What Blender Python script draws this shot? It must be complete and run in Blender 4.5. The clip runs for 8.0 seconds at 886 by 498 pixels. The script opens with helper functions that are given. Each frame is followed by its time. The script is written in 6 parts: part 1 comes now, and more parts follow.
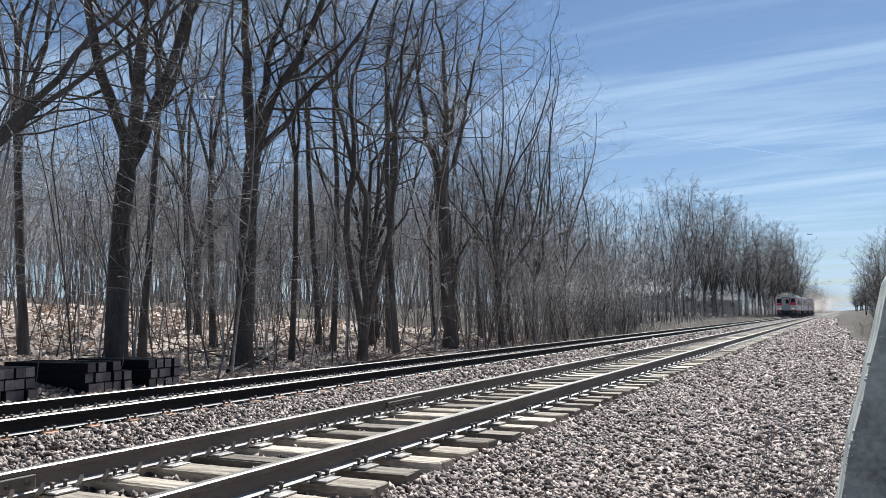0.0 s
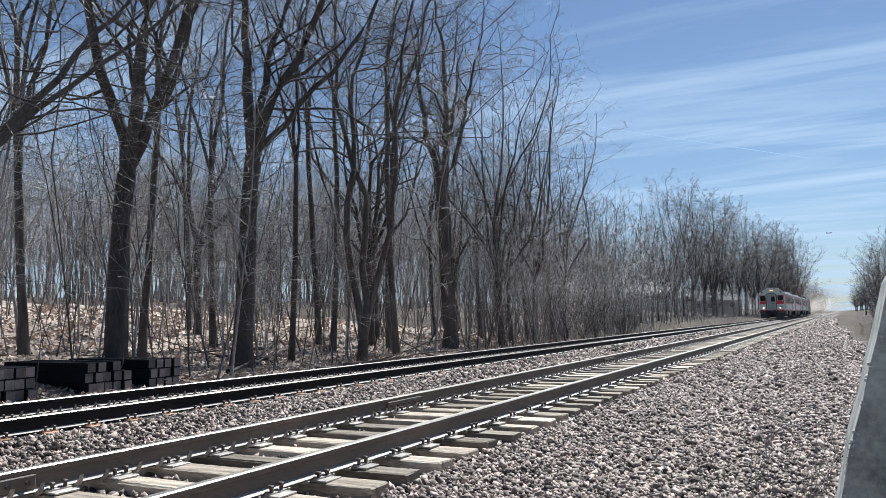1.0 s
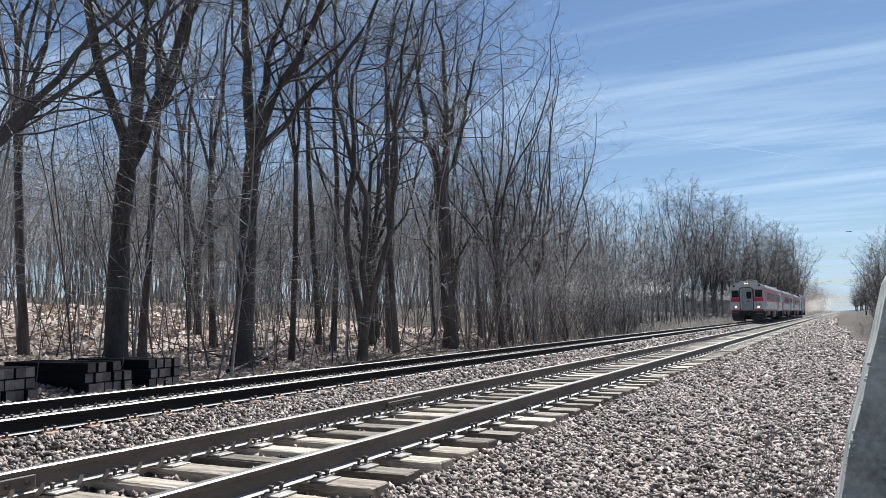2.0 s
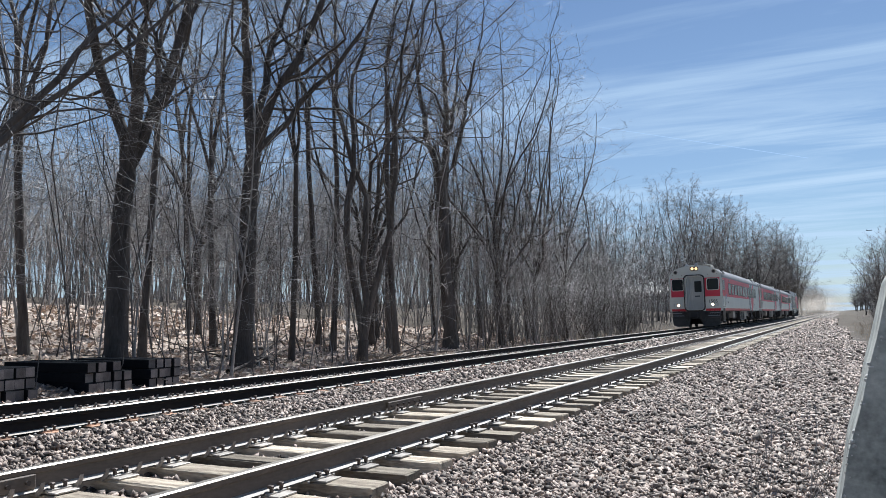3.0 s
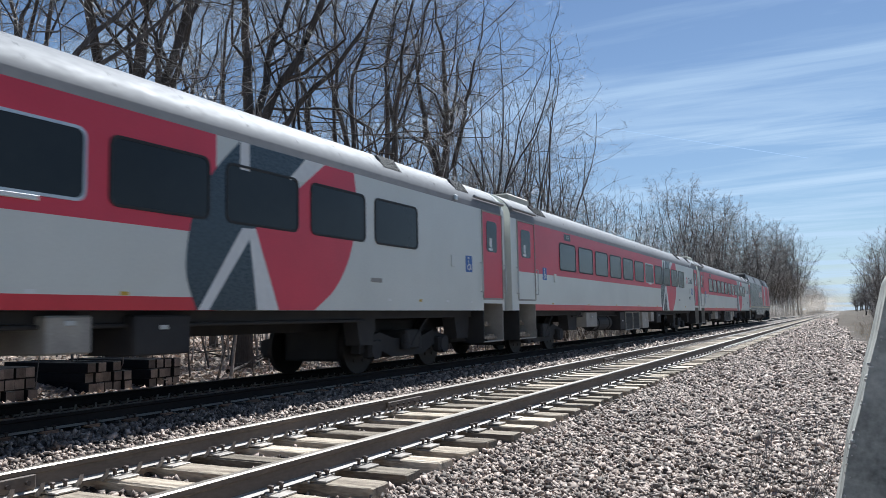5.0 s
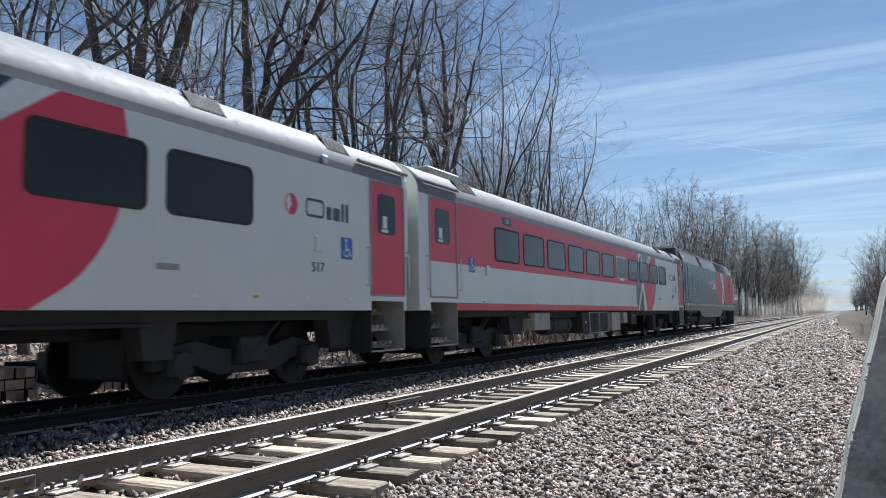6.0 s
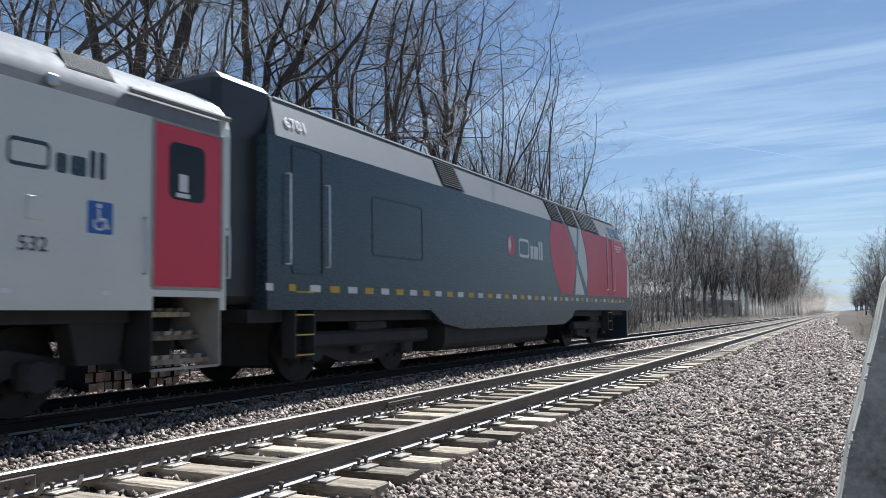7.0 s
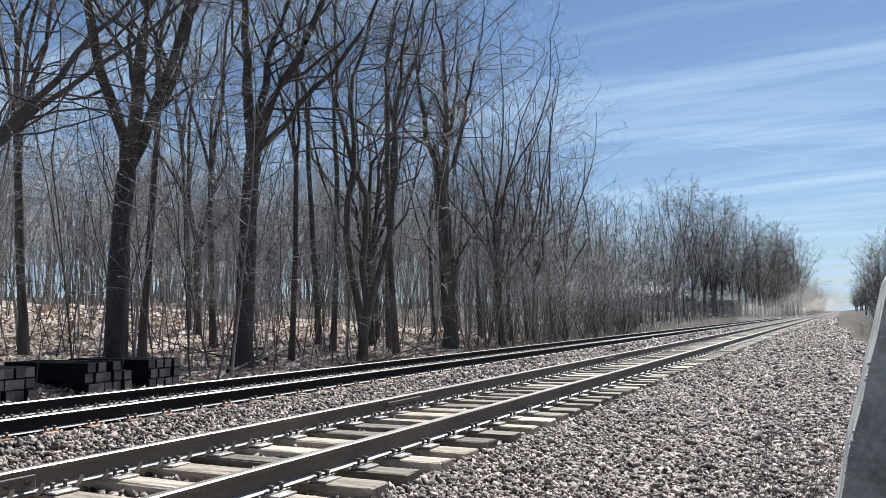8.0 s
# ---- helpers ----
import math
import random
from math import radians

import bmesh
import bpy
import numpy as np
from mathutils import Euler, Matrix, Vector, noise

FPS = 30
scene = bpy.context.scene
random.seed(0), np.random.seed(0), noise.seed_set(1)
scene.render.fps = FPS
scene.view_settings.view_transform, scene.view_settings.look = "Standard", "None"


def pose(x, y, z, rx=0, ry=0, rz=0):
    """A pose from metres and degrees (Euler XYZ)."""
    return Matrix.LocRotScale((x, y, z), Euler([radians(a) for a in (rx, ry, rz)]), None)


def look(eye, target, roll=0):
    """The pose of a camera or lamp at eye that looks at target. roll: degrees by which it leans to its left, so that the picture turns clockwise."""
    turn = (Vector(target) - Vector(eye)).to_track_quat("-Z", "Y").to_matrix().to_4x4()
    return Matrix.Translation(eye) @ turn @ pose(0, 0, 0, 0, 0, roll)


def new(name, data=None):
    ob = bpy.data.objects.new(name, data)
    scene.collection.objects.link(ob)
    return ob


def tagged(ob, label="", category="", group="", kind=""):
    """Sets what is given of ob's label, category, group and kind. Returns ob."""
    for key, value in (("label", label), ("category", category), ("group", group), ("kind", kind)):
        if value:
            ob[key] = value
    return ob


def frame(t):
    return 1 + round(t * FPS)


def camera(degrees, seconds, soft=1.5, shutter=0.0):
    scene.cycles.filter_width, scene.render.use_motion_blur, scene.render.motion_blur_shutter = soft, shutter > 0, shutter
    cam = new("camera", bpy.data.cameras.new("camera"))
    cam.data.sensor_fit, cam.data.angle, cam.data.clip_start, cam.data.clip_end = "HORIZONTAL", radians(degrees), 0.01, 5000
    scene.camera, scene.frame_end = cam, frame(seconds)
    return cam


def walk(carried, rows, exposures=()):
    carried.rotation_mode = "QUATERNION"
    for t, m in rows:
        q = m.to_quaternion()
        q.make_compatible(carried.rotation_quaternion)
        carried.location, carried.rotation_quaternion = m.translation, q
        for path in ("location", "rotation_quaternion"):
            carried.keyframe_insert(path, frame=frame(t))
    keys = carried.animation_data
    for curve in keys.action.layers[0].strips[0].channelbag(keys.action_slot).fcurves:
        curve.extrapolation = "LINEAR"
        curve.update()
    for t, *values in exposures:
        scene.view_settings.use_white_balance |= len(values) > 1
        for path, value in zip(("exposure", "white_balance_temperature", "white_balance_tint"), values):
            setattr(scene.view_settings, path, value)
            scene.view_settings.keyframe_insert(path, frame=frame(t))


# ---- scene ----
EXPO, KELVIN, TINT = 0.88, 5650, 7
SKY_STRENGTH = 0.0415
CLOUD = (7.8, 9.4, 11.0, 1)
COUPLED = (0.0, 25.91, 51.82, 77.95)   # each car's leading end behind the first coupler
PLANE_V = (30.7, -0.3, 0.1)
EYE_Z = 0.96                       # above the top of the rails, which is z = 0
NEAR_X, FAR_X = -4.251, -8.207     # centre lines of the two tracks
FAR_Z = 0.045                      # the far rails stand a little higher
SPEED = 30.1355                     # metres a second, towards -y
TRAIN_Y = 4.959                    # leading coupler of the train at 4.5 s

cam = camera(60.507, 8.0, soft=0.45, shutter=0.06)
yaw, pitch = radians(27.5083), radians(5.2243)
aim = Vector((-math.sin(yaw) * math.cos(pitch), math.cos(yaw) * math.cos(pitch), math.sin(pitch)))
eye = Vector((0, 0, EYE_Z))
view = look(eye, eye + aim, -1.132)
walk(cam, [(0.0, view), (8.0, view)], exposures=[(0.0, EXPO, KELVIN, TINT), (8.0, EXPO, KELVIN, TINT)])

# ---- world and sun ----
SUN = Vector((-0.012, 0.615, 0.785)).normalized()
sun_elev = math.asin(SUN.z)
sun_rot = math.atan2(SUN.x, SUN.y)
world = bpy.data.worlds.new("sky")
scene.world = world
world.use_nodes = True
wn, wl = world.node_tree.nodes, world.node_tree.links
wn.clear()
sky = wn.new("ShaderNodeTexSky")
sky.sky_type, sky.sun_disc = "NISHITA", False
sky.sun_elevation, sky.sun_rotation = sun_elev, sun_rot
sky.air_density, sky.dust_density, sky.ozone_density = 1.0, 0.3, 3.0
wco = wn.new("ShaderNodeTexCoord")
wsep = wn.new("ShaderNodeSeparateXYZ")
wl.new(wco.outputs["Generated"], wsep.inputs[0])


def wmath(op, a, b=None):
    n = wn.new("ShaderNodeMath")
    n.operation = op
    for i, v in enumerate((a, b)):
        if v is None:
            continue
        if isinstance(v, (int, float)):
            n.inputs[i].default_value = v
        else:
            wl.new(v, n.inputs[i])
    return n.outputs[0]


# thin high cloud on a flat layer far above, drawn out into streaks
up = wmath("MAXIMUM", wsep.outputs[2], 0.0)
lift = wmath("ADD", up, 0.10)
cx = wmath("DIVIDE", wsep.outputs[0], lift)
cy = wmath("DIVIDE", wsep.outputs[1], lift)
wcomb = wn.new("ShaderNodeCombineXYZ")
wl.new(cx, wcomb.inputs[0]); wl.new(cy, wcomb.inputs[1])
wmap = wn.new("ShaderNodeMapping")
wmap.inputs["Rotation"].default_value = (0, 0, radians(-38))
wmap.inputs["Scale"].default_value = (0.34, 1.7, 1)
wl.new(wcomb.outputs[0], wmap.inputs[0])
wnoise = wn.new("ShaderNodeTexNoise")
wnoise.inputs["Scale"].default_value, wnoise.inputs["Detail"].default_value = 1.35, 8
wnoise.inputs["Roughness"].default_value, wnoise.inputs["Distortion"].default_value = 0.60, 0.9
wl.new(wmap.outputs[0], wnoise.inputs["Vector"])
wramp = wn.new("ShaderNodeValToRGB")
wramp.color_ramp.elements[0].position, wramp.color_ramp.elements[0].color = 0.45, (0, 0, 0, 1)
wramp.color_ramp.elements[1].position, wramp.color_ramp.elements[1].color = 0.66, (1, 1, 1, 1)
wl.new(wnoise.outputs["Fac"], wramp.inputs[0])
low = wmath("SUBTRACT", 1.0, wmath("MULTIPLY", up, 2.2))
veil = wmath("MULTIPLY", wmath("MAXIMUM", low, 0.0), 0.30)
cover = wmath("MINIMUM", wmath("ADD", wmath("MULTIPLY", wramp.outputs["Color"], wmath("MAXIMUM", wmath("SUBTRACT", 0.92, wmath("MULTIPLY", up, 1.5)), 0.12)), veil), 0.85)
wmix = wn.new("ShaderNodeMix")
wmix.data_type = "RGBA"
wl.new(cover, wmix.inputs[0])
wl.new(sky.outputs[0], wmix.inputs[6])
wmix.inputs[7].default_value = CLOUD
wbg = wn.new("ShaderNodeBackground")
wbg.inputs["Strength"].default_value = SKY_STRENGTH
wl.new(wmix.outputs[2], wbg.inputs["Color"])
wout = wn.new("ShaderNodeOutputWorld")
wl.new(wbg.outputs[0], wout.inputs[0])

sun = new("sun", bpy.data.lights.new("sun", "SUN"))
sun.data.energy, sun.data.angle, sun.data.color = 5.0, radians(0.55), (1.0, 0.95, 0.87)
sun.matrix_world = look(SUN * 200, (0, 0, 0))


# ---- materials ----
def material(name, color, color2=None, rough=0.7, metal=0.0, scale=6.0, fine=60.0, bump=0.15, dist=0.01, spec=0.5,
             stretch=(1, 1, 1), random_value=0.0, island=False, dark=0.75, coat=0.0):
    """Two scales of colour noise, grain in the roughness and a fine relief."""
    m = bpy.data.materials.new(name)
    m.use_nodes = True
    n, l = m.node_tree.nodes, m.node_tree.links
    b = n["Principled BSDF"]
    c2 = color2 or tuple(c * dark for c in color)
    co = n.new("ShaderNodeTexCoord")
    mp = n.new("ShaderNodeMapping")
    mp.inputs["Scale"].default_value = stretch
    l.new(co.outputs["Object"], mp.inputs[0])
    big = n.new("ShaderNodeTexNoise")
    big.inputs["Scale"].default_value, big.inputs["Detail"].default_value = scale, 5
    small = n.new("ShaderNodeTexNoise")
    small.inputs["Scale"].default_value, small.inputs["Detail"].default_value = fine, 4
    l.new(mp.outputs[0], big.inputs["Vector"])
    l.new(mp.outputs[0], small.inputs["Vector"])
    add = n.new("ShaderNodeMath"); add.operation = "MULTIPLY_ADD"
    l.new(small.outputs["Fac"], add.inputs[0]); add.inputs[1].default_value = 0.5
    l.new(big.outputs["Fac"], add.inputs[2])
    rp = n.new("ShaderNodeMapRange")
    rp.inputs[1].default_value, rp.inputs[2].default_value = 0.5, 1.0
    l.new(add.outputs[0], rp.inputs[0])
    mix = n.new("ShaderNodeMix"); mix.data_type = "RGBA"
    mix.inputs[6].default_value, mix.inputs[7].default_value = (*color, 1), (*c2, 1)
    l.new(rp.outputs[0], mix.inputs[0])
    out = mix.outputs[2]
    if random_value:
        if island:
            src = n.new("ShaderNodeNewGeometry").outputs["Random Per Island"]
        else:
            src = n.new("ShaderNodeObjectInfo").outputs["Random"]
        mr = n.new("ShaderNodeMapRange")
        mr.inputs[3].default_value, mr.inputs[4].default_value = 1 - random_value, 1 + random_value
        l.new(src, mr.inputs[0])
        hsv = n.new("ShaderNodeHueSaturation")
        l.new(mr.outputs[0], hsv.inputs["Value"])
        l.new(out, hsv.inputs["Color"])
        out = hsv.outputs[0]
    l.new(out, b.inputs["Base Color"])
    rr = n.new("ShaderNodeMapRange")
    rr.inputs[3].default_value, rr.inputs[4].default_value = max(rough - 0.12, 0.02), min(rough + 0.12, 1)
    l.new(small.outputs["Fac"], rr.inputs[0])
    l.new(rr.outputs[0], b.inputs["Roughness"])
    b.inputs["Metallic"].default_value = metal
    b.inputs["Specular IOR Level"].default_value = spec
    b.inputs["Coat Weight"].default_value = coat
    if bump:
        bp = n.new("ShaderNodeBump")
        bp.inputs["Strength"].default_value, bp.inputs["Distance"].default_value = bump, dist
        l.new(add.outputs[0], bp.inputs["Height"])
        l.new(bp.outputs[0], b.inputs["Normal"])
    return m


def glow(name, color, strength):
    m = bpy.data.materials.new(name)
    m.use_nodes = True
    b = m.node_tree.nodes["Principled BSDF"]
    b.inputs["Base Color"].default_value = (*color, 1)
    b.inputs["Emission Color"].default_value = (*color, 1)
    b.inputs["Emission Strength"].default_value = strength
    return m


BARK = material("bark", (0.135, 0.117, 0.105), (0.056, 0.048, 0.043), rough=0.9, scale=3, fine=24, bump=0.8, dist=0.03, stretch=(1, 1, 0.25), spec=0.2, random_value=0.25)
# low twigs: sun and glare are put into this pale bark colour
TWIG = material("sunlit_twig_bark", (0.33, 0.30, 0.28), (0.15, 0.134, 0.124), rough=0.5, scale=2, fine=20, bump=0, spec=0.7, random_value=0.2)
# crowns and poles: backlit shade is put into these darker bark colours
CROWNTWIG = material("backlit_twig_bark", (0.17, 0.15, 0.138), (0.075, 0.066, 0.06), rough=0.5, scale=2, fine=20, bump=0, spec=0.6, random_value=0.25)
POLE = material("shaded_pole_bark", (0.15, 0.132, 0.12), (0.065, 0.057, 0.051), rough=0.7, scale=2, fine=20, bump=0, spec=0.4, random_value=0.35, island=True)
CLUMPTWIG = material("clump_twig_bark", (0.20, 0.177, 0.163), (0.09, 0.08, 0.073), rough=0.8, scale=0.5, fine=6, bump=0, spec=0.3, random_value=0.25)
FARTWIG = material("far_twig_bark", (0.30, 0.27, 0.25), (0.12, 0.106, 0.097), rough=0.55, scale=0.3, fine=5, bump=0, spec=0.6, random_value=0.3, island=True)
LEAF_LITTER = material("leaf_litter", (0.50, 0.405, 0.33), (0.20, 0.155, 0.122), rough=0.9, scale=0.5, fine=16, bump=0.9, dist=0.08, spec=0.2)
# near bed: shadow in the gaps between stones is put into its dark colour
BALLAST = material("shadowed_ballast_bed", (0.06, 0.05, 0.044), (0.018, 0.015, 0.013), rough=0.9, scale=5, fine=26, bump=1.0, dist=0.06, spec=0.2)
SCRUB = material("scrubby_ground", (0.12, 0.098, 0.076), (0.05, 0.041, 0.033), rough=0.95, scale=0.4, fine=7, bump=1.0, dist=0.12, spec=0.1)
LEAF = material("dry_leaf", (0.62, 0.505, 0.415), (0.36, 0.265, 0.20), rough=0.7, scale=4, fine=30, bump=0, random_value=0.45, island=True, spec=0.4)


def cell_material(name, dark, light, scale):
    """Ground of many small stones told apart by cells of different tone, with relief between them."""
    m = bpy.data.materials.new(name)
    m.use_nodes = True
    n, l = m.node_tree.nodes, m.node_tree.links
    b = n["Principled BSDF"]
    co = n.new("ShaderNodeTexCoord")
    vo = n.new("ShaderNodeTexVoronoi")
    vo.inputs["Scale"].default_value = scale
    l.new(co.outputs["Object"], vo.inputs["Vector"])
    ed = n.new("ShaderNodeTexNoise")
    ed.inputs["Scale"].default_value, ed.inputs["Detail"].default_value = scale * 0.25, 6
    l.new(co.outputs["Object"], ed.inputs["Vector"])
    sp = n.new("ShaderNodeSeparateColor")
    l.new(vo.outputs["Color"], sp.inputs[0])
    mu = n.new("ShaderNodeMath"); mu.operation = "MULTIPLY"
    l.new(sp.outputs[0], mu.inputs[0]); l.new(ed.outputs["Fac"], mu.inputs[1])
    mx = n.new("ShaderNodeMix"); mx.data_type = "RGBA"
    mx.inputs[6].default_value, mx.inputs[7].default_value = (*dark, 1), (*light, 1)
    mr = n.new("ShaderNodeMapRange")
    mr.inputs[1].default_value, mr.inputs[2].default_value = 0.02, 0.52
    l.new(mu.outputs[0], mr.inputs[0]); l.new(mr.outputs[0], mx.inputs[0])
    l.new(mx.outputs[2], b.inputs["Base Color"])
    b.inputs["Roughness"].default_value = 0.9
    b.inputs["Specular IOR Level"].default_value = 0.25
    bp = n.new("ShaderNodeBump")
    bp.inputs["Strength"].default_value, bp.inputs["Distance"].default_value = 1.0, 0.9 / scale
    l.new(vo.outputs["Distance"], bp.inputs["Height"])
    bp.invert = True
    l.new(bp.outputs[0], b.inputs["Normal"])
    return m


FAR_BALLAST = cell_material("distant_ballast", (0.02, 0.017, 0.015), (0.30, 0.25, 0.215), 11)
STONE = material("ballast_stone", (0.425, 0.338, 0.282), (0.085, 0.065, 0.053), rough=0.72, scale=9, fine=70, bump=0.3, dist=0.006, random_value=0.75, island=True, spec=0.35)
TIE_WOOD = material("weathered_tie_wood", (0.56, 0.475, 0.365), (0.17, 0.135, 0.103), rough=0.85, scale=5, fine=40, bump=0.8, dist=0.014, stretch=(0.35, 3.0, 1.5), random_value=0.5, spec=0.2)
# creosoted sides of the stacked ties, with their shade added to the colour
CREOSOTE = material("shaded_creosote_wood", (0.012, 0.012, 0.014), (0.007, 0.007, 0.009), rough=0.85, scale=7, fine=60, bump=0.5, dist=0.008, random_value=0.35, spec=0.15)
ENDGRAIN = material("tie_end_grain", (0.27, 0.228, 0.205), (0.13, 0.108, 0.096), rough=0.85, scale=6, fine=50, bump=0.5, dist=0.006, random_value=0.4)
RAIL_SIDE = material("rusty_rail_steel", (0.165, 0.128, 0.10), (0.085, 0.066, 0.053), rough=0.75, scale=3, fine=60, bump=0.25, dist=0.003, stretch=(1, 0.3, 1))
# far rails: the same steel with its side's shade put into the colour
RAIL_SHADED = material("shaded_rail_steel", (0.026, 0.022, 0.021), (0.014, 0.012, 0.012), rough=0.8, scale=3, fine=60, bump=0.25, dist=0.003, stretch=(1, 0.3, 1), spec=0.15)
# dusty foot tops, lightened further by sunlight put into the colour
RAIL_FOOT = material("dusty_sunlit_rail_foot", (0.48, 0.43, 0.37), (0.28, 0.24, 0.20), rough=0.6, scale=4, fine=60, bump=0.15, dist=0.002, stretch=(1, 0.4, 1))
RUST_PLATE = material("rusty_orange_plate", (0.42, 0.235, 0.14), (0.20, 0.12, 0.08), rough=0.8, scale=14, fine=90, bump=0.3, dist=0.003, random_value=0.4)
RAIL_TOP = material("polished_rail_steel", (0.38, 0.345, 0.30), (0.26, 0.233, 0.20), rough=0.48, metal=1.0, scale=8, fine=90, bump=0.03, dist=0.001, stretch=(4, 0.1, 1))
PLATE = material("worn_plate_steel", (0.50, 0.455, 0.40), (0.25, 0.21, 0.18), rough=0.5, metal=0.1, scale=14, fine=90, bump=0.2, dist=0.002, random_value=0.25)
SPIKE = material("rusty_spike_steel", (0.10, 0.08, 0.07), (0.055, 0.04, 0.034), rough=0.6, metal=0.5, scale=30, fine=120, bump=0.2, dist=0.002)
RED = material("red_car_paint", (0.66, 0.045, 0.085), (0.57, 0.038, 0.072), rough=0.4, scale=1.2, fine=40, bump=0.02, dist=0.002, coat=0.0, spec=0.45)
SILVER = material("silver_grey_car_paint", (0.69, 0.70, 0.65), (0.60, 0.61, 0.565), rough=0.36, scale=0.8, fine=30, bump=0.02, dist=0.002, coat=0.0, spec=0.5)
STRIPE = material("bright_red_stripe_paint", (0.62, 0.03, 0.045), (0.52, 0.024, 0.036), rough=0.35, scale=2, fine=40, bump=0.0)
ROOF = material("pale_roof_paint", (0.245, 0.245, 0.25), (0.18, 0.18, 0.187), rough=0.62, scale=0.7, fine=14, bump=0.04, dist=0.004, stretch=(1, 0.4, 1), spec=0.2)
CREAM = material("cream_hatch_paint", (0.50, 0.47, 0.37), (0.38, 0.355, 0.28), rough=0.6, scale=3, fine=30, bump=0.05, dist=0.003)
BLACK = material("black_paint", (0.018, 0.019, 0.022), (0.030, 0.030, 0.031), rough=0.4, scale=2, fine=40, bump=0.03, dist=0.002)
NAVY = material("dark_navy_paint", (0.024, 0.042, 0.058), (0.032, 0.053, 0.070), rough=0.28, scale=1.0, fine=30, bump=0.015, dist=0.002, coat=0.0, spec=0.5)
LGREY = material("light_grey_paint", (0.17, 0.18, 0.192), (0.14, 0.148, 0.158), rough=0.65, scale=1.0, fine=30, bump=0.02, dist=0.002, spec=0.2)
UNDER = material("grimy_underframe_paint", (0.019, 0.019, 0.021), (0.036, 0.034, 0.033), rough=0.8, scale=3, fine=30, bump=0.3, dist=0.006)
GRIME = material("dusty_grey_steel", (0.42, 0.395, 0.35), (0.26, 0.245, 0.22), rough=0.7, scale=3, fine=40, bump=0.15, dist=0.004)
WHEEL = material("wheel_steel", (0.035, 0.032, 0.030), (0.022, 0.020, 0.019), rough=0.6, metal=0.6, scale=6, fine=50, bump=0.1, dist=0.003)
PLOUGH = material("scuffed_plough_paint", (0.07, 0.07, 0.068), (0.035, 0.034, 0.032), rough=0.7, scale=4, fine=40, bump=0.2, dist=0.004)
# silver paint in the gangway, its shadow put into the dimmer colour
DIMGREY = material("shaded_door_paint", (0.46, 0.475, 0.47), (0.36, 0.375, 0.37), rough=0.6, scale=3, fine=30, bump=0.05, dist=0.003)
GLASS = material("tinted_window_glass", (0.014, 0.018, 0.021), (0.020, 0.025, 0.028), rough=0.14, scale=0.7, fine=6, bump=0.0, spec=0.26)
RUBBER = material("black_rubber", (0.022, 0.022, 0.022), (0.035, 0.035, 0.034), rough=0.75, scale=8, fine=60, bump=0.1, dist=0.003)
CHROME = material("brushed_steel", (0.55, 0.55, 0.55), (0.45, 0.45, 0.45), rough=0.35, metal=0.9, scale=5, fine=60, bump=0.02, dist=0.001)
YELLOW = material("yellow_marking", (0.62, 0.40, 0.03), (0.52, 0.33, 0.025), rough=0.5, scale=10, fine=60, bump=0.0)
WHITE = material("white_marking", (0.78, 0.78, 0.76), (0.68, 0.68, 0.66), rough=0.5, scale=10, fine=60, bump=0.0)
BLUE = material("blue_sign_vinyl", (0.035, 0.13, 0.42), (0.03, 0.11, 0.36), rough=0.45, scale=10, fine=60, bump=0.0)
CONCRETE = material("rough_concrete", (0.60, 0.60, 0.54), (0.20, 0.205, 0.185), rough=0.9, scale=9, fine=60, bump=0.6, dist=0.01, spec=0.2)
CRUST = material("pale_concrete_edge", (0.62, 0.60, 0.56), (0.42, 0.40, 0.37), rough=0.9, scale=40, fine=160, bump=0.6, dist=0.004, spec=0.2)
DRYGRASS = material("dry_grass", (0.42, 0.32, 0.19), (0.24, 0.17, 0.10), rough=0.85, scale=3, fine=20, bump=0.0, random_value=0.35, island=True)
HEADLAMP = glow("headlamp_glass", (1.0, 0.66, 0.30), 0.75)
DITCHLAMP = glow("ditch_lamp_glass", (1.0, 0.80, 0.52), 5.0)


# ---- mesh helpers ----
def part(name, bm, mat, parent, label="", smooth=False):
    me = bpy.data.meshes.new(name)
    if smooth:
        for f in bm.faces:
            f.smooth = True
    bm.to_mesh(me)
    bm.free()
    for m in (mat if isinstance(mat, (list, tuple)) else [mat]):
        me.materials.append(m)
    ob = new(name, me)
    ob.parent = parent
    if label:
        tagged(ob, label=label)
    return ob


def box(bm, x0, x1, y0, y1, z0, z1, bevel=0.0, m=None):
    mat = Matrix.Translation(((x0 + x1) / 2, (y0 + y1) / 2, (z0 + z1) / 2)) @ Matrix.Diagonal((x1 - x0, y1 - y0, z1 - z0, 1))
    if m is not None:
        mat = m @ mat
    vs = bmesh.ops.create_cube(bm, size=1, matrix=mat)["verts"]
    if bevel:
        es = list({e for v in vs for e in v.link_edges})
        bmesh.ops.bevel(bm, geom=es, offset=bevel, segments=1, affect="EDGES")
    return bm


def cyl(bm, p, axis, r, length, seg=16, r2=None):
    rot = Vector(axis).normalized().to_track_quat("Z", "Y").to_matrix().to_4x4()
    bmesh.ops.create_cone(bm, cap_ends=True, segments=seg, radius1=r, radius2=r if r2 is None else r2, depth=length,
                          matrix=Matrix.Translation(p) @ rot)
    return bm


def rod(bm, a, b, r, seg=8):
    a, b = Vector(a), Vector(b)
    return cyl(bm, (a + b) / 2, b - a, r, (b - a).length, seg)


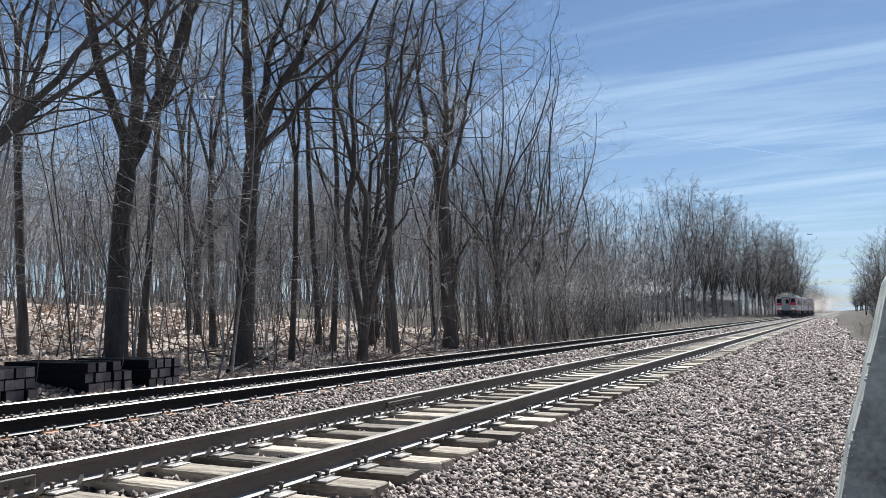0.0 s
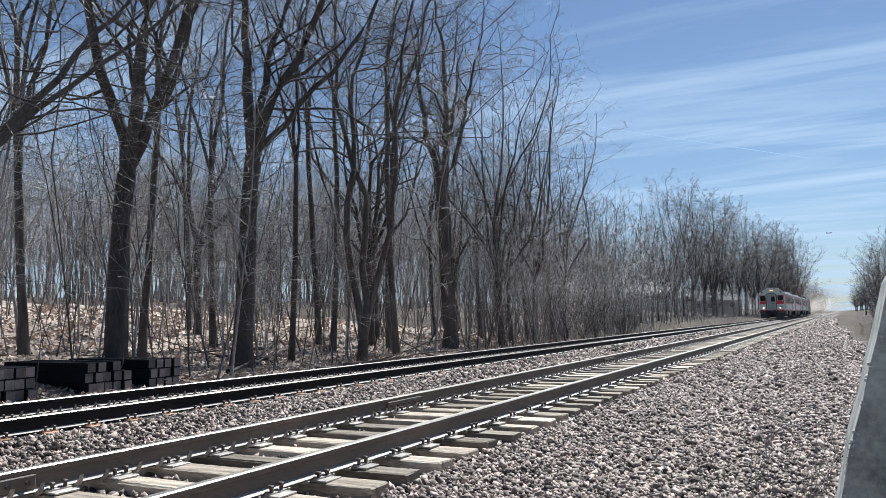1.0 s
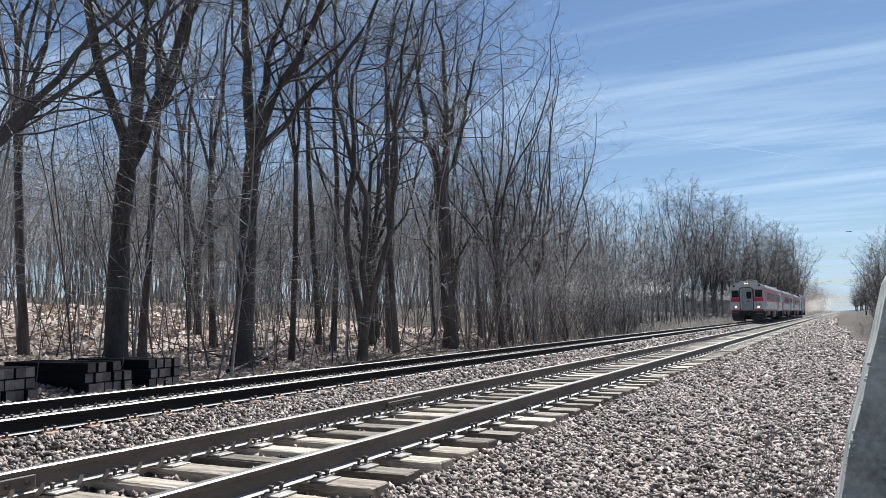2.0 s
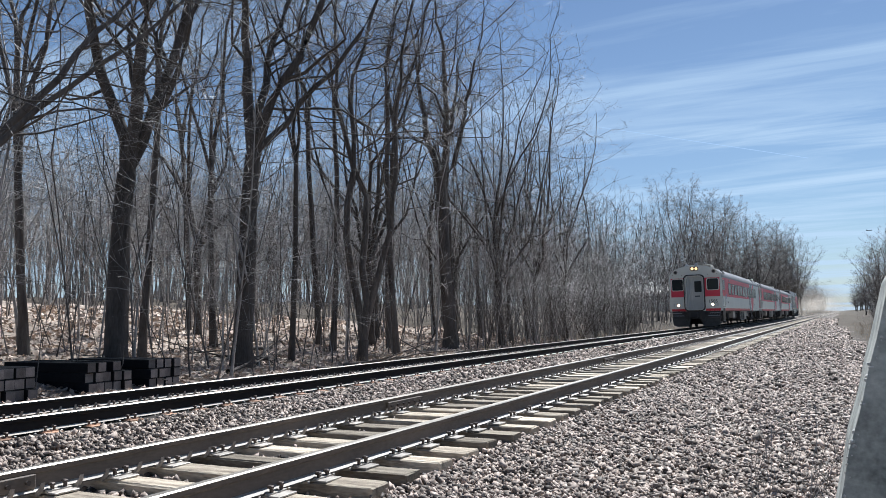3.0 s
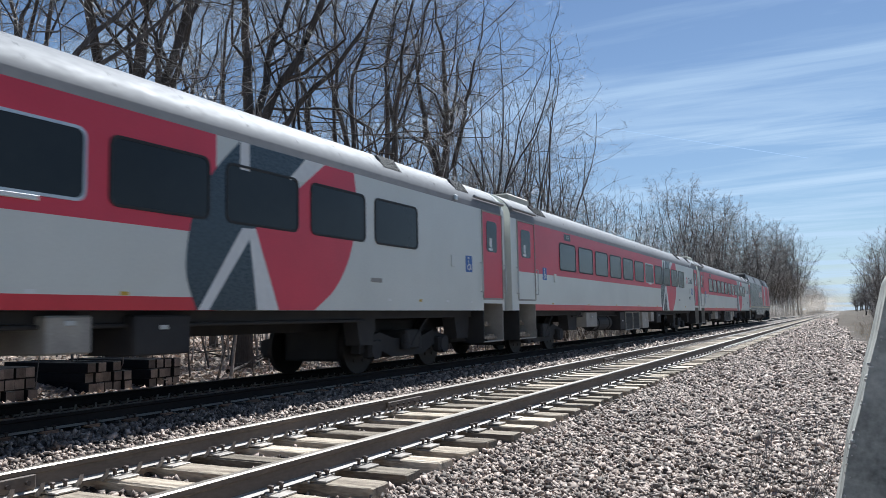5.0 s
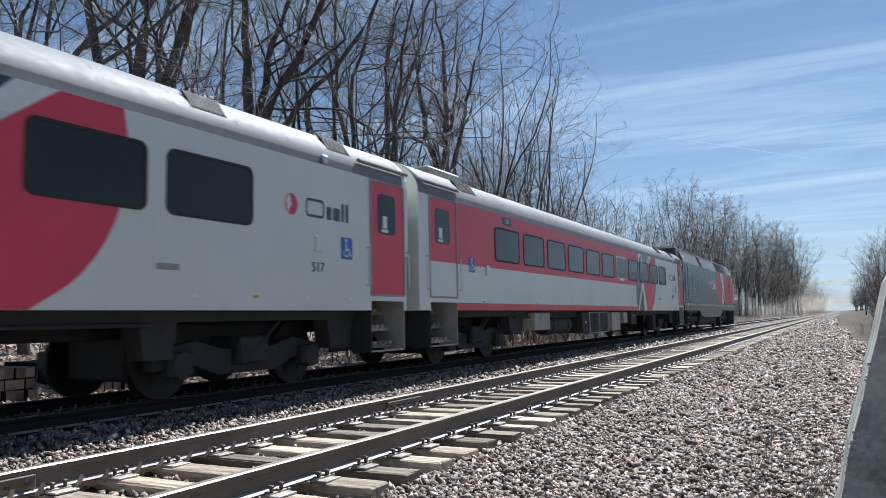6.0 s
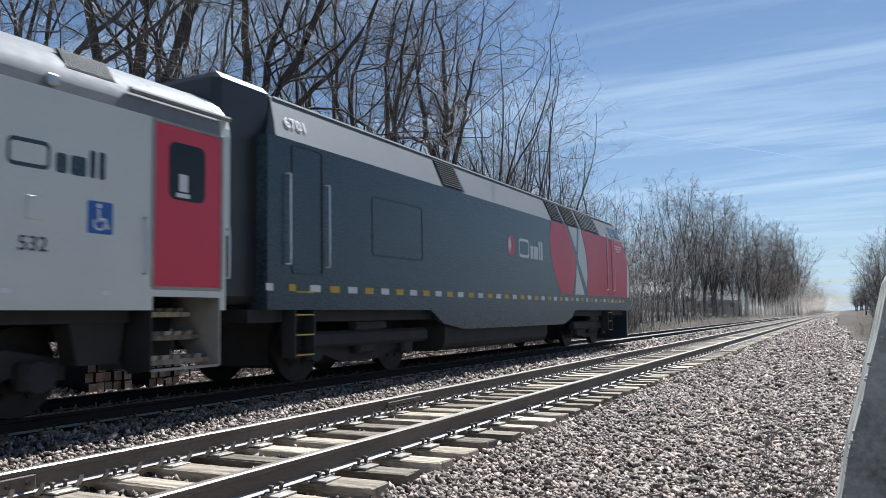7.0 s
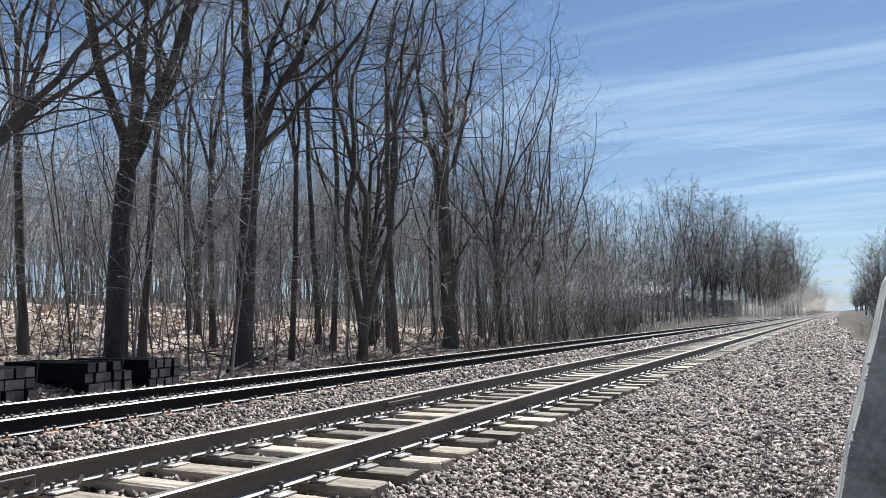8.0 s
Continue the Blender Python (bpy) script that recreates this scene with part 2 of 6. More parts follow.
def plate(bm, pts, x0, x1, axis="x"):
    """A flat outline pts, drawn in the plane across an axis, made thick from x0 to x1."""
    def v(u, w, d):
        return {"x": (d, u, w), "y": (u, d, w), "z": (u, w, d)}[axis]
    a = [bm.verts.new(v(u, w, x0)) for u, w in pts]
    b = [bm.verts.new(v(u, w, x1)) for u, w in pts]
    bm.faces.new(a)
    bm.faces.new(b[::-1])
    n = len(pts)
    for i in range(n):
        bm.faces.new((a[i], b[i], b[(i + 1) % n], a[(i + 1) % n]))
    bmesh.ops.recalc_face_normals(bm, faces=bm.faces)
    return bm


def rounded(u0, u1, w0, w1, r, n=4):
    pts = []
    for cu, cw, a0 in ((u1 - r, w1 - r, 0), (u0 + r, w1 - r, 90), (u0 + r, w0 + r, 180), (u1 - r, w0 + r, 270)):
        for i in range(n + 1):
            a = radians(a0 + 90 * i / n)
            pts.append((cu + r * math.cos(a), cw + r * math.sin(a)))
    return pts


def ring(bm, outer, inner, x0, x1, axis="x"):
    """A frame between two outlines with the same count of points."""
    def v(u, w, d):
        return {"x": (d, u, w), "y": (u, d, w), "z": (u, w, d)}[axis]
    n = len(outer)
    g = [[bm.verts.new(v(u, w, d)) for u, w in pts] for pts, d in ((outer, x0), (outer, x1), (inner, x1), (inner, x0))]
    for k in range(4):
        for i in range(n):
            j = (i + 1) % n
            bm.faces.new((g[k][i], g[k][j], g[(k + 1) % 4][j], g[(k + 1) % 4][i]))
    bmesh.ops.recalc_face_normals(bm, faces=bm.faces)
    return bm


def mesh_np(name, verts, faces, mats, smooth=True, midx=None):
    """A mesh from arrays of places and of equal-sided faces."""
    me = bpy.data.meshes.new(name)
    k = faces.shape[1]
    me.vertices.add(len(verts))
    me.vertices.foreach_set("co", np.ascontiguousarray(verts, dtype=np.float32).ravel())
    me.loops.add(faces.size)
    me.loops.foreach_set("vertex_index", np.ascontiguousarray(faces, dtype=np.int32).ravel())
    me.polygons.add(len(faces))
    me.polygons.foreach_set("loop_start", np.arange(0, faces.size, k, dtype=np.int32))
    if smooth:
        me.polygons.foreach_set("use_smooth", np.ones(len(faces), dtype=bool))
    for m in (mats if isinstance(mats, (list, tuple)) else [mats]):
        me.materials.append(m)
    if midx is not None:
        me.polygons.foreach_set("material_index", np.ascontiguousarray(midx, dtype=np.int32))
    me.update(calc_edges=True)
    return me


def thing(name, label, category, group="", kind="", m=None):
    ob = new(name)
    ob.empty_display_size = 0.3
    if m is not None:
        ob.matrix_basis = m
    return tagged(ob, label, category, group, kind)


def text_part(name, body, size, m, mat, parent, label=""):
    cu = bpy.data.curves.new(name, "FONT")
    cu.body, cu.size, cu.extrude = body, size, 0.003
    cu.align_x, cu.align_y = "CENTER", "CENTER"
    cu.resolution_u = 3
    tmp = new(name, cu)
    me = bpy.data.meshes.new_from_object(tmp.evaluated_get(bpy.context.evaluated_depsgraph_get()))
    bpy.data.objects.remove(tmp)
    bpy.data.curves.remove(cu)
    me.materials.clear()
    me.materials.append(mat)
    ob = new(name, me)
    ob.parent = parent
    ob.matrix_basis = m
    if label:
        tagged(ob, label=label)
    return ob


# turns a text so that it reads on the side that faces +x
SIDE_TEXT = Matrix(((0, 0, 1, 0), (1, 0, 0, 0), (0, 1, 0, 0), (0, 0, 0, 1)))
# and on an end that faces -y
END_TEXT = Matrix(((1, 0, 0, 0), (0, 0, -1, 0), (0, 1, 0, 0), (0, 0, 0, 1)))


# ---- ground ----
def smoothstep(a, b, x):
    t = np.clip((x - a) / (b - a), 0, 1)
    return t * t * (3 - 2 * t)


def ground_z(x, y):
    """Height of the ground: the ballast bed, its shoulders, the wooded bank and the verge."""
    x, y = np.asarray(x, float), np.asarray(y, float)
    xs = [-400, -90, -45, -25, -16, -13.2, -12.0, -10.2, -9.8, -6.95, -6.2, -2.9, -2.55, -0.2, 1.2, 2.4, 4.5, 9, 60, 400]
    near = [9.0, 5.4, 2.8, 1.10, 0.02, -0.36, -0.42, -0.24, -0.142, -0.142, -0.27, -0.29, -0.32, -0.41, -0.55, -0.70, -0.35, 0.6, 3, 6]
    far = [8.0, 4.4, 1.9, 0.40, -0.35, -0.52, -0.50, -0.24, -0.142, -0.142, -0.27, -0.29, -0.32, -0.41, -0.55, -0.70, -0.30, 0.8, 3, 6]
    w = smoothstep(9, 19, y - 0.25 * (x + 16))
    z = np.interp(x, xs, near) * (1 - w) + np.interp(x, xs, far) * w
    out = smoothstep(0.5, 6, np.abs(x + 6.2) - 6.5)
    z = z + out * 0.16 * (np.sin(x * 0.9 + 1.7 * np.sin(y * 0.31)) * np.sin(y * 0.7 + 0.6 * x)) * np.clip(np.abs(x) / 20, 0.3, 2)
    return z


gx = np.unique(np.concatenate([np.linspace(-400, -90, 12), np.linspace(-90, -20, 40), np.linspace(-20, -10, 36), np.linspace(-10, 3, 46), np.linspace(3, 12, 18), np.linspace(12, 400, 24)]))
gy = np.unique(np.concatenate([np.linspace(-60, 0, 30), np.linspace(0, 40, 121), np.linspace(40, 120, 80), np.linspace(120, 400, 60), np.linspace(400, 3000, 24)]))
GX, GY = np.meshgrid(gx, gy, indexing="ij")
rng = np.random.default_rng(4)
GZ = ground_z(GX, GY) + rng.normal(0, 0.012, GX.shape) * (np.abs(GY) < 90)
nx, ny = len(gx), len(gy)
ii, jj = np.meshgrid(np.arange(nx - 1), np.arange(ny - 1), indexing="ij")
quads = np.stack([ii * ny + jj, (ii + 1) * ny + jj, (ii + 1) * ny + jj + 1, ii * ny + jj + 1], -1).reshape(-1, 4)
mid = (gx[ii] + gx[ii + 1]).ravel() / 2
wob = 0.35 * np.sin(gy[jj].ravel() * 1.3) + 0.25 * np.sin(gy[jj].ravel() * 3.1)
ymid = (gy[jj] + gy[jj + 1]).ravel() / 2
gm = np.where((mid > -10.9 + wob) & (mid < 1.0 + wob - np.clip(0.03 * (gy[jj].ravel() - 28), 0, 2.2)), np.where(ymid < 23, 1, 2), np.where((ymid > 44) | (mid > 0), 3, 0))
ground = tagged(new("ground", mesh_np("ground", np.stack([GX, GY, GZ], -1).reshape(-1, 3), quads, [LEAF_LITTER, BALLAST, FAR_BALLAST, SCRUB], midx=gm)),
                "ballast bed between banks strewn with dry brown leaves", "ground", kind="structure")


# ---- stones ----
def stone_shapes(count, seed):
    r = np.random.default_rng(seed)
    v = np.array([(x, y, z) for x in (-1, 1) for y in (-1, 1) for z in (-1, 1)], float)
    f = np.array([(0, 1, 3), (0, 3, 2), (4, 6, 7), (4, 7, 5), (0, 4, 5), (0, 5, 1), (2, 3, 7), (2, 7, 6), (0, 2, 6), (0, 6, 4), (1, 5, 7), (1, 7, 3)])
    shapes = []
    for _ in range(count):
        s = v * r.uniform(0.4, 1.0, v.shape)          # a broken block with uneven corners
        shapes.append(s * np.array([r.uniform(0.9, 1.6), r.uniform(0.7, 1.1), r.uniform(0.35, 0.75)]))
    return shapes, f


def scatter_stones(name, x0, x1, y0, y1, per_m2, size, seed, skip=None, sink=0.25, label="", mat=STONE):
    r = np.random.default_rng(seed)
    shapes, f = stone_shapes(14, seed)
    n = int((x1 - x0) * (y1 - y0) * per_m2)
    px, py = r.uniform(x0, x1, n), r.uniform(y0, y1, n)
    if skip is not None:
        keep = ~skip(px, py)
        px, py = px[keep], py[keep]
        n = len(px)
    sz = size * np.exp(r.normal(0, 0.24, n))
    pz = ground_z(px, py) + sz * r.uniform(-sink, 0.9, n)
    q = r.normal(size=(n, 4)) * np.array([1.0, 0.85, 0.85, 1.0])
    q /= np.linalg.norm(q, axis=1)[:, None]
    w, x, y, z = q.T
    rot = np.stack([1 - 2 * (y * y + z * z), 2 * (x * y - z * w), 2 * (x * z + y * w), 2 * (x * y + z * w), 1 - 2 * (x * x + z * z), 2 * (y * z - x * w),
                    2 * (x * z - y * w), 2 * (y * z + x * w), 1 - 2 * (x * x + y * y)], -1).reshape(n, 3, 3)
    base = np.array(shapes)[r.integers(0, 14, n)]
    vv = np.einsum("nij,nkj->nki", rot, base) * sz[:, None, None] + np.stack([px, py, pz], -1)[:, None, :]
    k = base.shape[1]
    ff = (f[None] + (np.arange(n) * k)[:, None, None]).reshape(-1, 3)
    return tagged(new(name, mesh_np(name, vv.reshape(-1, 3), ff, mat, smooth=False)), label, "ballast", kind="stuff")


# ---- tracks ----
TIE_PITCH = 0.515
RAIL_PROFILE = [(-0.070, -0.170), (0.070, -0.170), (0.070, -0.160), (0.012, -0.142), (0.009, -0.055), (0.034, -0.040), (0.036, -0.010), (0.026, 0.0),
                (-0.026, 0.0), (-0.036, -0.010), (-0.034, -0.040), (-0.009, -0.055), (-0.012, -0.142), (-0.070, -0.160)]


def rail_mesh(side):
    bm = bmesh.new()
    a = [bm.verts.new((x, -40, z)) for x, z in RAIL_PROFILE]
    b = [bm.verts.new((x, 900, z)) for x, z in RAIL_PROFILE]
    n = len(a)
    for i in range(n):
        f = bm.faces.new((a[i], a[(i + 1) % n], b[(i + 1) % n], b[i]))
        f.material_index = 1 if i in (6, 7) else 2 if i in (2, 12) else 0
    bm.faces.new(a[::-1]); bm.faces.new(b)
    bmesh.ops.recalc_face_normals(bm, faces=bm.faces)
    me = bpy.data.meshes.new("rail")
    bm.to_mesh(me)
    bm.free()
    me.materials.append(side); me.materials.append(RAIL_TOP); me.materials.append(RAIL_FOOT)
    return me


def tie_meshes(count, seed):
    r = random.Random(seed)
    out = []
    for _ in range(count):
        bm = bmesh.new()
        box(bm, -1.3, 1.3, -0.112, 0.112, -0.375, -0.19, 0.012)
        for v in bm.verts:
            v.co += Vector((r.uniform(-0.012, 0.012), r.uniform(-0.006, 0.006), r.uniform(-0.006, 0.004)))
        me = bpy.data.meshes.new("tie")
        bm.to_mesh(me)
        bm.free()
        me.materials.append(TIE_WOOD)
        out.append(me)
    return out


def plate_mesh(mat):
    bm = bmesh.new()
    box(bm, -0.185, 0.185, -0.095, 0.095, -0.19, -0.176, 0.003)
    box(bm, -0.10, -0.072, -0.095, 0.095, -0.176, -0.164, 0.002)
    box(bm, 0.072, 0.10, -0.095, 0.095, -0.176, -0.164, 0.002)
    me = bpy.data.meshes.new("tie_plate")
    bm.to_mesh(me)
    bm.free()
    me.materials.append(mat)
    return me


def spike_mesh():
    """A cut spike: a square shank and an overhanging domed head."""
    bm = bmesh.new()
    box(bm, -0.010, 0.010, -0.010, 0.010, -0.19, -0.138)
    box(bm, -0.030, 0.016, -0.018, 0.018, -0.146, -0.124, 0.007)
    me = bpy.data.meshes.new("rail_spike")
    bm.to_mesh(me)
    bm.free()
    me.materials.append(SPIKE)
    return me


def anchor_mesh():
    """A spring clip under the rail's foot whose tongue stands up beside it like a curved fin."""
    bm = bmesh.new()
    box(bm, -0.085, 0.078, -0.013, 0.013, -0.192, -0.171, 0.003)
    plate(bm, [(-0.070, -0.178), (-0.092, -0.180), (-0.112, -0.160), (-0.128, -0.128), (-0.132, -0.096), (-0.112, -0.128), (-0.092, -0.152), (-0.072, -0.160)], -0.015, 0.015, "y")
    me = bpy.data.meshes.new("rail_anchor")
    bm.to_mesh(me)
    bm.free()
    me.materials.append(PLATE)
    return me


TIE_MES, PLATE_ME, SPIKE_ME, ANCHOR_ME = tie_meshes(8, 5), plate_mesh(PLATE), spike_mesh(), anchor_mesh()


def child(name, me, parent, m):
    ob = new(name, me)
    ob.parent = parent
    ob.matrix_basis = m
    return ob


RUST_PLATE_ME = plate_mesh(RUST_PLATE)


def track(cx, cz, label, first, fittings, seed, side, plate_me):
    tr = thing("railway_track", label, "railway track", kind="structure", m=pose(cx, 0, cz))
    r = random.Random(seed)
    rail_me = rail_mesh(side)
    for s in (-0.7525, 0.7525):
        child("rail", rail_me, tr, pose(s, 0, 0))
    for i in range(300):
        y = first + i * TIE_PITCH
        child("tie", r.choice(TIE_MES), tr, pose(r.uniform(-0.03, 0.03), y, r.uniform(-0.008, 0.004), 0, 0, r.uniform(-0.8, 0.8) + 180 * r.randint(0, 1)))
        if i < fittings:
            for s in (-0.7525, 0.7525):
                child("tie_plate", plate_me, tr, pose(s, y, 0))
                for dx, dy, tw in ((-0.088, -0.05, 180), (0.088, 0.05, 0), (0.088, -0.05, 0)):
                    if 12 <= i < 62:
                        child("rail_spike", SPIKE_ME, tr, pose(s + dx, y + dy, r.uniform(0, 0.012), 0, 0, tw + r.uniform(-12, 12)))
                if 8 <= i < 80:
                    for dy in (-0.15, 0.15):
                        child("rail_anchor", ANCHOR_ME, tr, pose(s, y + dy, 0, 0, 0, 0 if s > 0 else 180))
    return tr


near_track = track(NEAR_X, 0, "near railway track with weathered grey wooden ties and rusty rails", 4.59 - 20 * TIE_PITCH, 140, 3, RAIL_SIDE, PLATE_ME)
far_track = track(FAR_X, FAR_Z, "far railway track with dark shaded rails on ballast", 4.7 - 20 * TIE_PITCH, 72, 4, RAIL_SHADED, RUST_PLATE_ME)


# ---- train ----
SIDE = 1.6


def arc_point(a):
    """Place and outward turn on the curved roof, a degrees up from the eaves."""
    r = radians(a)
    return 1.6 * math.cos(r), 3.24 + 0.80 * math.sin(r) ** 0.9


def car_profile():
    half = [(1.6, 1.11), (1.6, 1.26), (1.6, 2.02), (1.6, 3.24)] + [arc_point(a) for a in (6, 13, 21, 30, 40, 51, 63, 76)]
    return half + [(0, 4.045)] + [(-x, z) for x, z in half[::-1]]


def shell(profile, stations, pick, nose=True, gaps=()):
    """A body drawn along y; pick(i, j) gives the paint of strip i between stations j and j + 1."""
    bm = bmesh.new()
    rows = [[bm.verts.new((x, y, z)) for x, z in profile] for y in stations]
    n = len(profile)
    for j in range(len(stations) - 1):
        for i in range(n):
            if j in gaps and (i == n - 1 or (profile[i][0] > 0 and profile[(i + 1) % n][0] > 0 and max(profile[i][1], profile[(i + 1) % n][1]) < 1.45)):
                continue
            f = bm.faces.new((rows[j][i], rows[j + 1][i], rows[j + 1][(i + 1) % n], rows[j][(i + 1) % n]))
            f.material_index = pick(i, j)
            f.smooth = 4 <= i <= n - 6
    if nose:
        bm.faces.new(rows[0]).material_index = pick(-1, 0)
    bm.faces.new(rows[-1][::-1]).material_index = pick(-1, 1)
    bmesh.ops.recalc_face_normals(bm, faces=bm.faces)
    return bm


PROFILE = car_profile()
N_PROF = len(PROFILE)


def coach_paint(i, j):
    if i == -1:
        return 1
    if i == N_PROF - 1:
        return 4
    k = min(i, N_PROF - 2 - i)        # strip counted up from the sill on either side
    if k == 0:
        return 3 if j == 0 else 1
    if k == 1:
        return 1
    if k == 2:
        return 0 if j == 0 else 1
    return 2


def side_panel(name, pts, mat, parent, label="", x=SIDE, thick=0.004, over=0.0):
    return part(name, plate(bmesh.new(), pts, x + over, x + over + thick), mat, parent, label)


def wheelset(parent, y, r=0.457):
    bm = bmesh.new()
    for s in (-1, 1):
        cyl(bm, (s * 0.755, 0, 0), (1, 0, 0), r, 0.11, 28)
        cyl(bm, (s * 0.70, 0, 0), (1, 0, 0), r + 0.028, 0.03, 28)
        cyl(bm, (s * 0.80, 0, 0), (1, 0, 0), 0.14, 0.16, 14)
        for k in range(6):
            a = k * math.pi / 3
            cyl(bm, (s * 0.815, 0.27 * math.cos(a), 0.27 * math.sin(a)), (1, 0, 0), 0.035, 0.02, 8)
    cyl(bm, (0, 0, 0), (1, 0, 0), 0.09, 1.9, 12)
    ws = part("wheelset", bm, WHEEL, parent, "worn steel wheels on one axle")
    ws.matrix_basis = pose(0, y, r + FAR_Z)
    wheels.append((ws, y, r))
    return ws


wheels = []


def bogie(parent, y, half=1.25, r=0.457):
    for s in (-1, 1):
        wheelset(parent, y + s * half, r)
    bm = bmesh.new()
    for s in (-1, 1):
        x0, x1 = (0.90, 1.06) if s > 0 else (-1.06, -0.90)
        plate(bm, [(y - half - 0.35, 0.40), (y - half - 0.35, 0.62), (y - half + 0.3, 0.74), (y - 0.45, 0.62), (y + 0.45, 0.62), (y + half - 0.3, 0.74),
                   (y + half + 0.35, 0.62), (y + half + 0.35, 0.40), (y + half - 0.25, 0.46), (y + 0.55, 0.30), (y - 0.55, 0.30), (y - half + 0.25, 0.46)], x0, x1)
    box(bm, -1.2, 1.2, y - 0.28, y + 0.28, 0.42, 0.78, 0.03)
    box(bm, -0.62, 0.62, y - half - 0.25, y + half + 0.25, 0.26, 0.98, 0.04)
    part("bogie_frame", bm, UNDER, parent)
    for s in (-1, 1):
        for d in (-1, 1):
            bm = bmesh.new()
            cyl(bm, (s * 1.09, y + d * half, r), (1, 0, 0), 0.16, 0.19, 14)
            box(bm, s * 1.09 - 0.08, s * 1.09 + 0.08, y + d * half - 0.2, y + d * half + 0.2, r - 0.14, r + 0.16, 0.03)
            part("axle_box", bm, UNDER, parent)
            bm = bmesh.new()
            for k in range(5):
                cyl(bm, (s * 1.12, y + d * 0.22, 0.44 + 0.06 * k), (0, 0, 1), 0.10, 0.06 if k % 2 else 0.035, 12, 0.085)
            part("bogie_spring", bm, UNDER, parent)
        bm = bmesh.new()
        rod(bm, (s * 1.18, y - 0.1, 0.5), (s * 1.22, y + 0.55, 1.05), 0.028)
        part("damper", bm, UNDER, parent)


def grille(parent, y0, y1, z0, z1, x, name="equipment_grille"):
    """A dark box whose outer face is a frame of slats."""
    g = part(name, box(bmesh.new(), x - 0.55, x - 0.03, y0, y1, z0, z1, 0.02), UNDER, parent, "dusty louvred equipment box")
    bm = bmesh.new()
    n = int((z1 - z0) / 0.032)
    for k in range(n):
        z = z0 + 0.03 + k * (z1 - z0 - 0.06) / max(n - 1, 1)
        box(bm, x - 0.03, x - 0.008, y0 + 0.03, y1 - 0.03, z - 0.006, z + 0.008)
    part("slat", bm, PLOUGH, g)
    bm = bmesh.new()
    for k in range(int((y1 - y0) / 0.68) + 1):
        y = y0 + k * (y1 - y0) / int((y1 - y0) / 0.68)
        box(bm, x - 0.035, x, y - 0.02, y + 0.02, z0, z1, 0.004)
    box(bm, x - 0.035, x, y0, y1, z1 - 0.03, z1, 0.004)
    box(bm, x - 0.035, x, y0, y1, z0, z0 + 0.03, 0.004)
    part("frame", bm, GRIME, g)


def stepwell(parent, y0, y1):
    """The open well under a side door, with perforated treads and cheek plates."""
    part("step_well", box(bmesh.new(), 0.75, 0.80, y0, y1, 0.45, 1.34), UNDER, parent)
    part("step_well_roof", box(bmesh.new(), 0.80, SIDE - 0.02, y0, y1, 1.34, 1.37), UNDER, parent)
    bm = bmesh.new()
    cheek = [(0.8, 1.34), (SIDE - 0.005, 1.34), (SIDE - 0.005, 0.46), (1.25, 0.42), (0.8, 0.9)]
    part("step_cheek", plate(bmesh.new(), cheek, y0 - 0.02, y0 + 0.005, "y"), UNDER, parent, "dark step cheek plate")
    plate(bm, cheek, y1, y1 + 0.025, "y")
    box(bm, SIDE - 0.03, SIDE + 0.002, y0, y1, 0.445, 0.475, 0.004)
    box(bm, SIDE - 0.02, SIDE + 0.004, y0 - 0.02, y1 + 0.025, 1.335, 1.375, 0.004)
    part("step_cheek", bm, GRIME, parent, "pale dusty step cheek plates")
    for k in range(3):
        z, x = 0.50 + 0.27 * k, SIDE - 0.16 - 0.15 * k
        t = part("step_tread", box(bmesh.new(), x - 0.24, x, y0 + 0.01, y1 - 0.01, z, z + 0.06, 0.006), TIE_WOOD, parent, "tan serrated step tread")
        for j in range(5):
            yy = y0 + 0.18 + j * (y1 - y0 - 0.36) / 4
            part("grip", plate(bmesh.new(), [(yy - 0.06, z + 0.06), (yy + 0.05, z + 0.06), (yy + 0.07, z + 0.105), (yy - 0.03, z + 0.105)], x - 0.20, x - 0.01), TIE_WOOD, t, "tan grip tooth")


def window(parent, y0, y1, z0=2.2, z1=2.92, s=1, frame_mat=None):
    w = part("window", plate(bmesh.new(), rounded(y0, y1, z0, z1, 0.10), s * (SIDE + 0.001), s * (SIDE + 0.007)), GLASS, parent, "dark tinted glass")
    o, i = rounded(y0 - 0.02, y1 + 0.02, z0 - 0.02, z1 + 0.02, 0.11), rounded(y0 + 0.012, y1 - 0.012, z0 + 0.012, z1 - 0.012, 0.09)
    part("gasket", ring(bmesh.new(), o, i, s * (SIDE + 0.001), s * (SIDE + 0.014)), frame_mat or RUBBER, w)
    return w


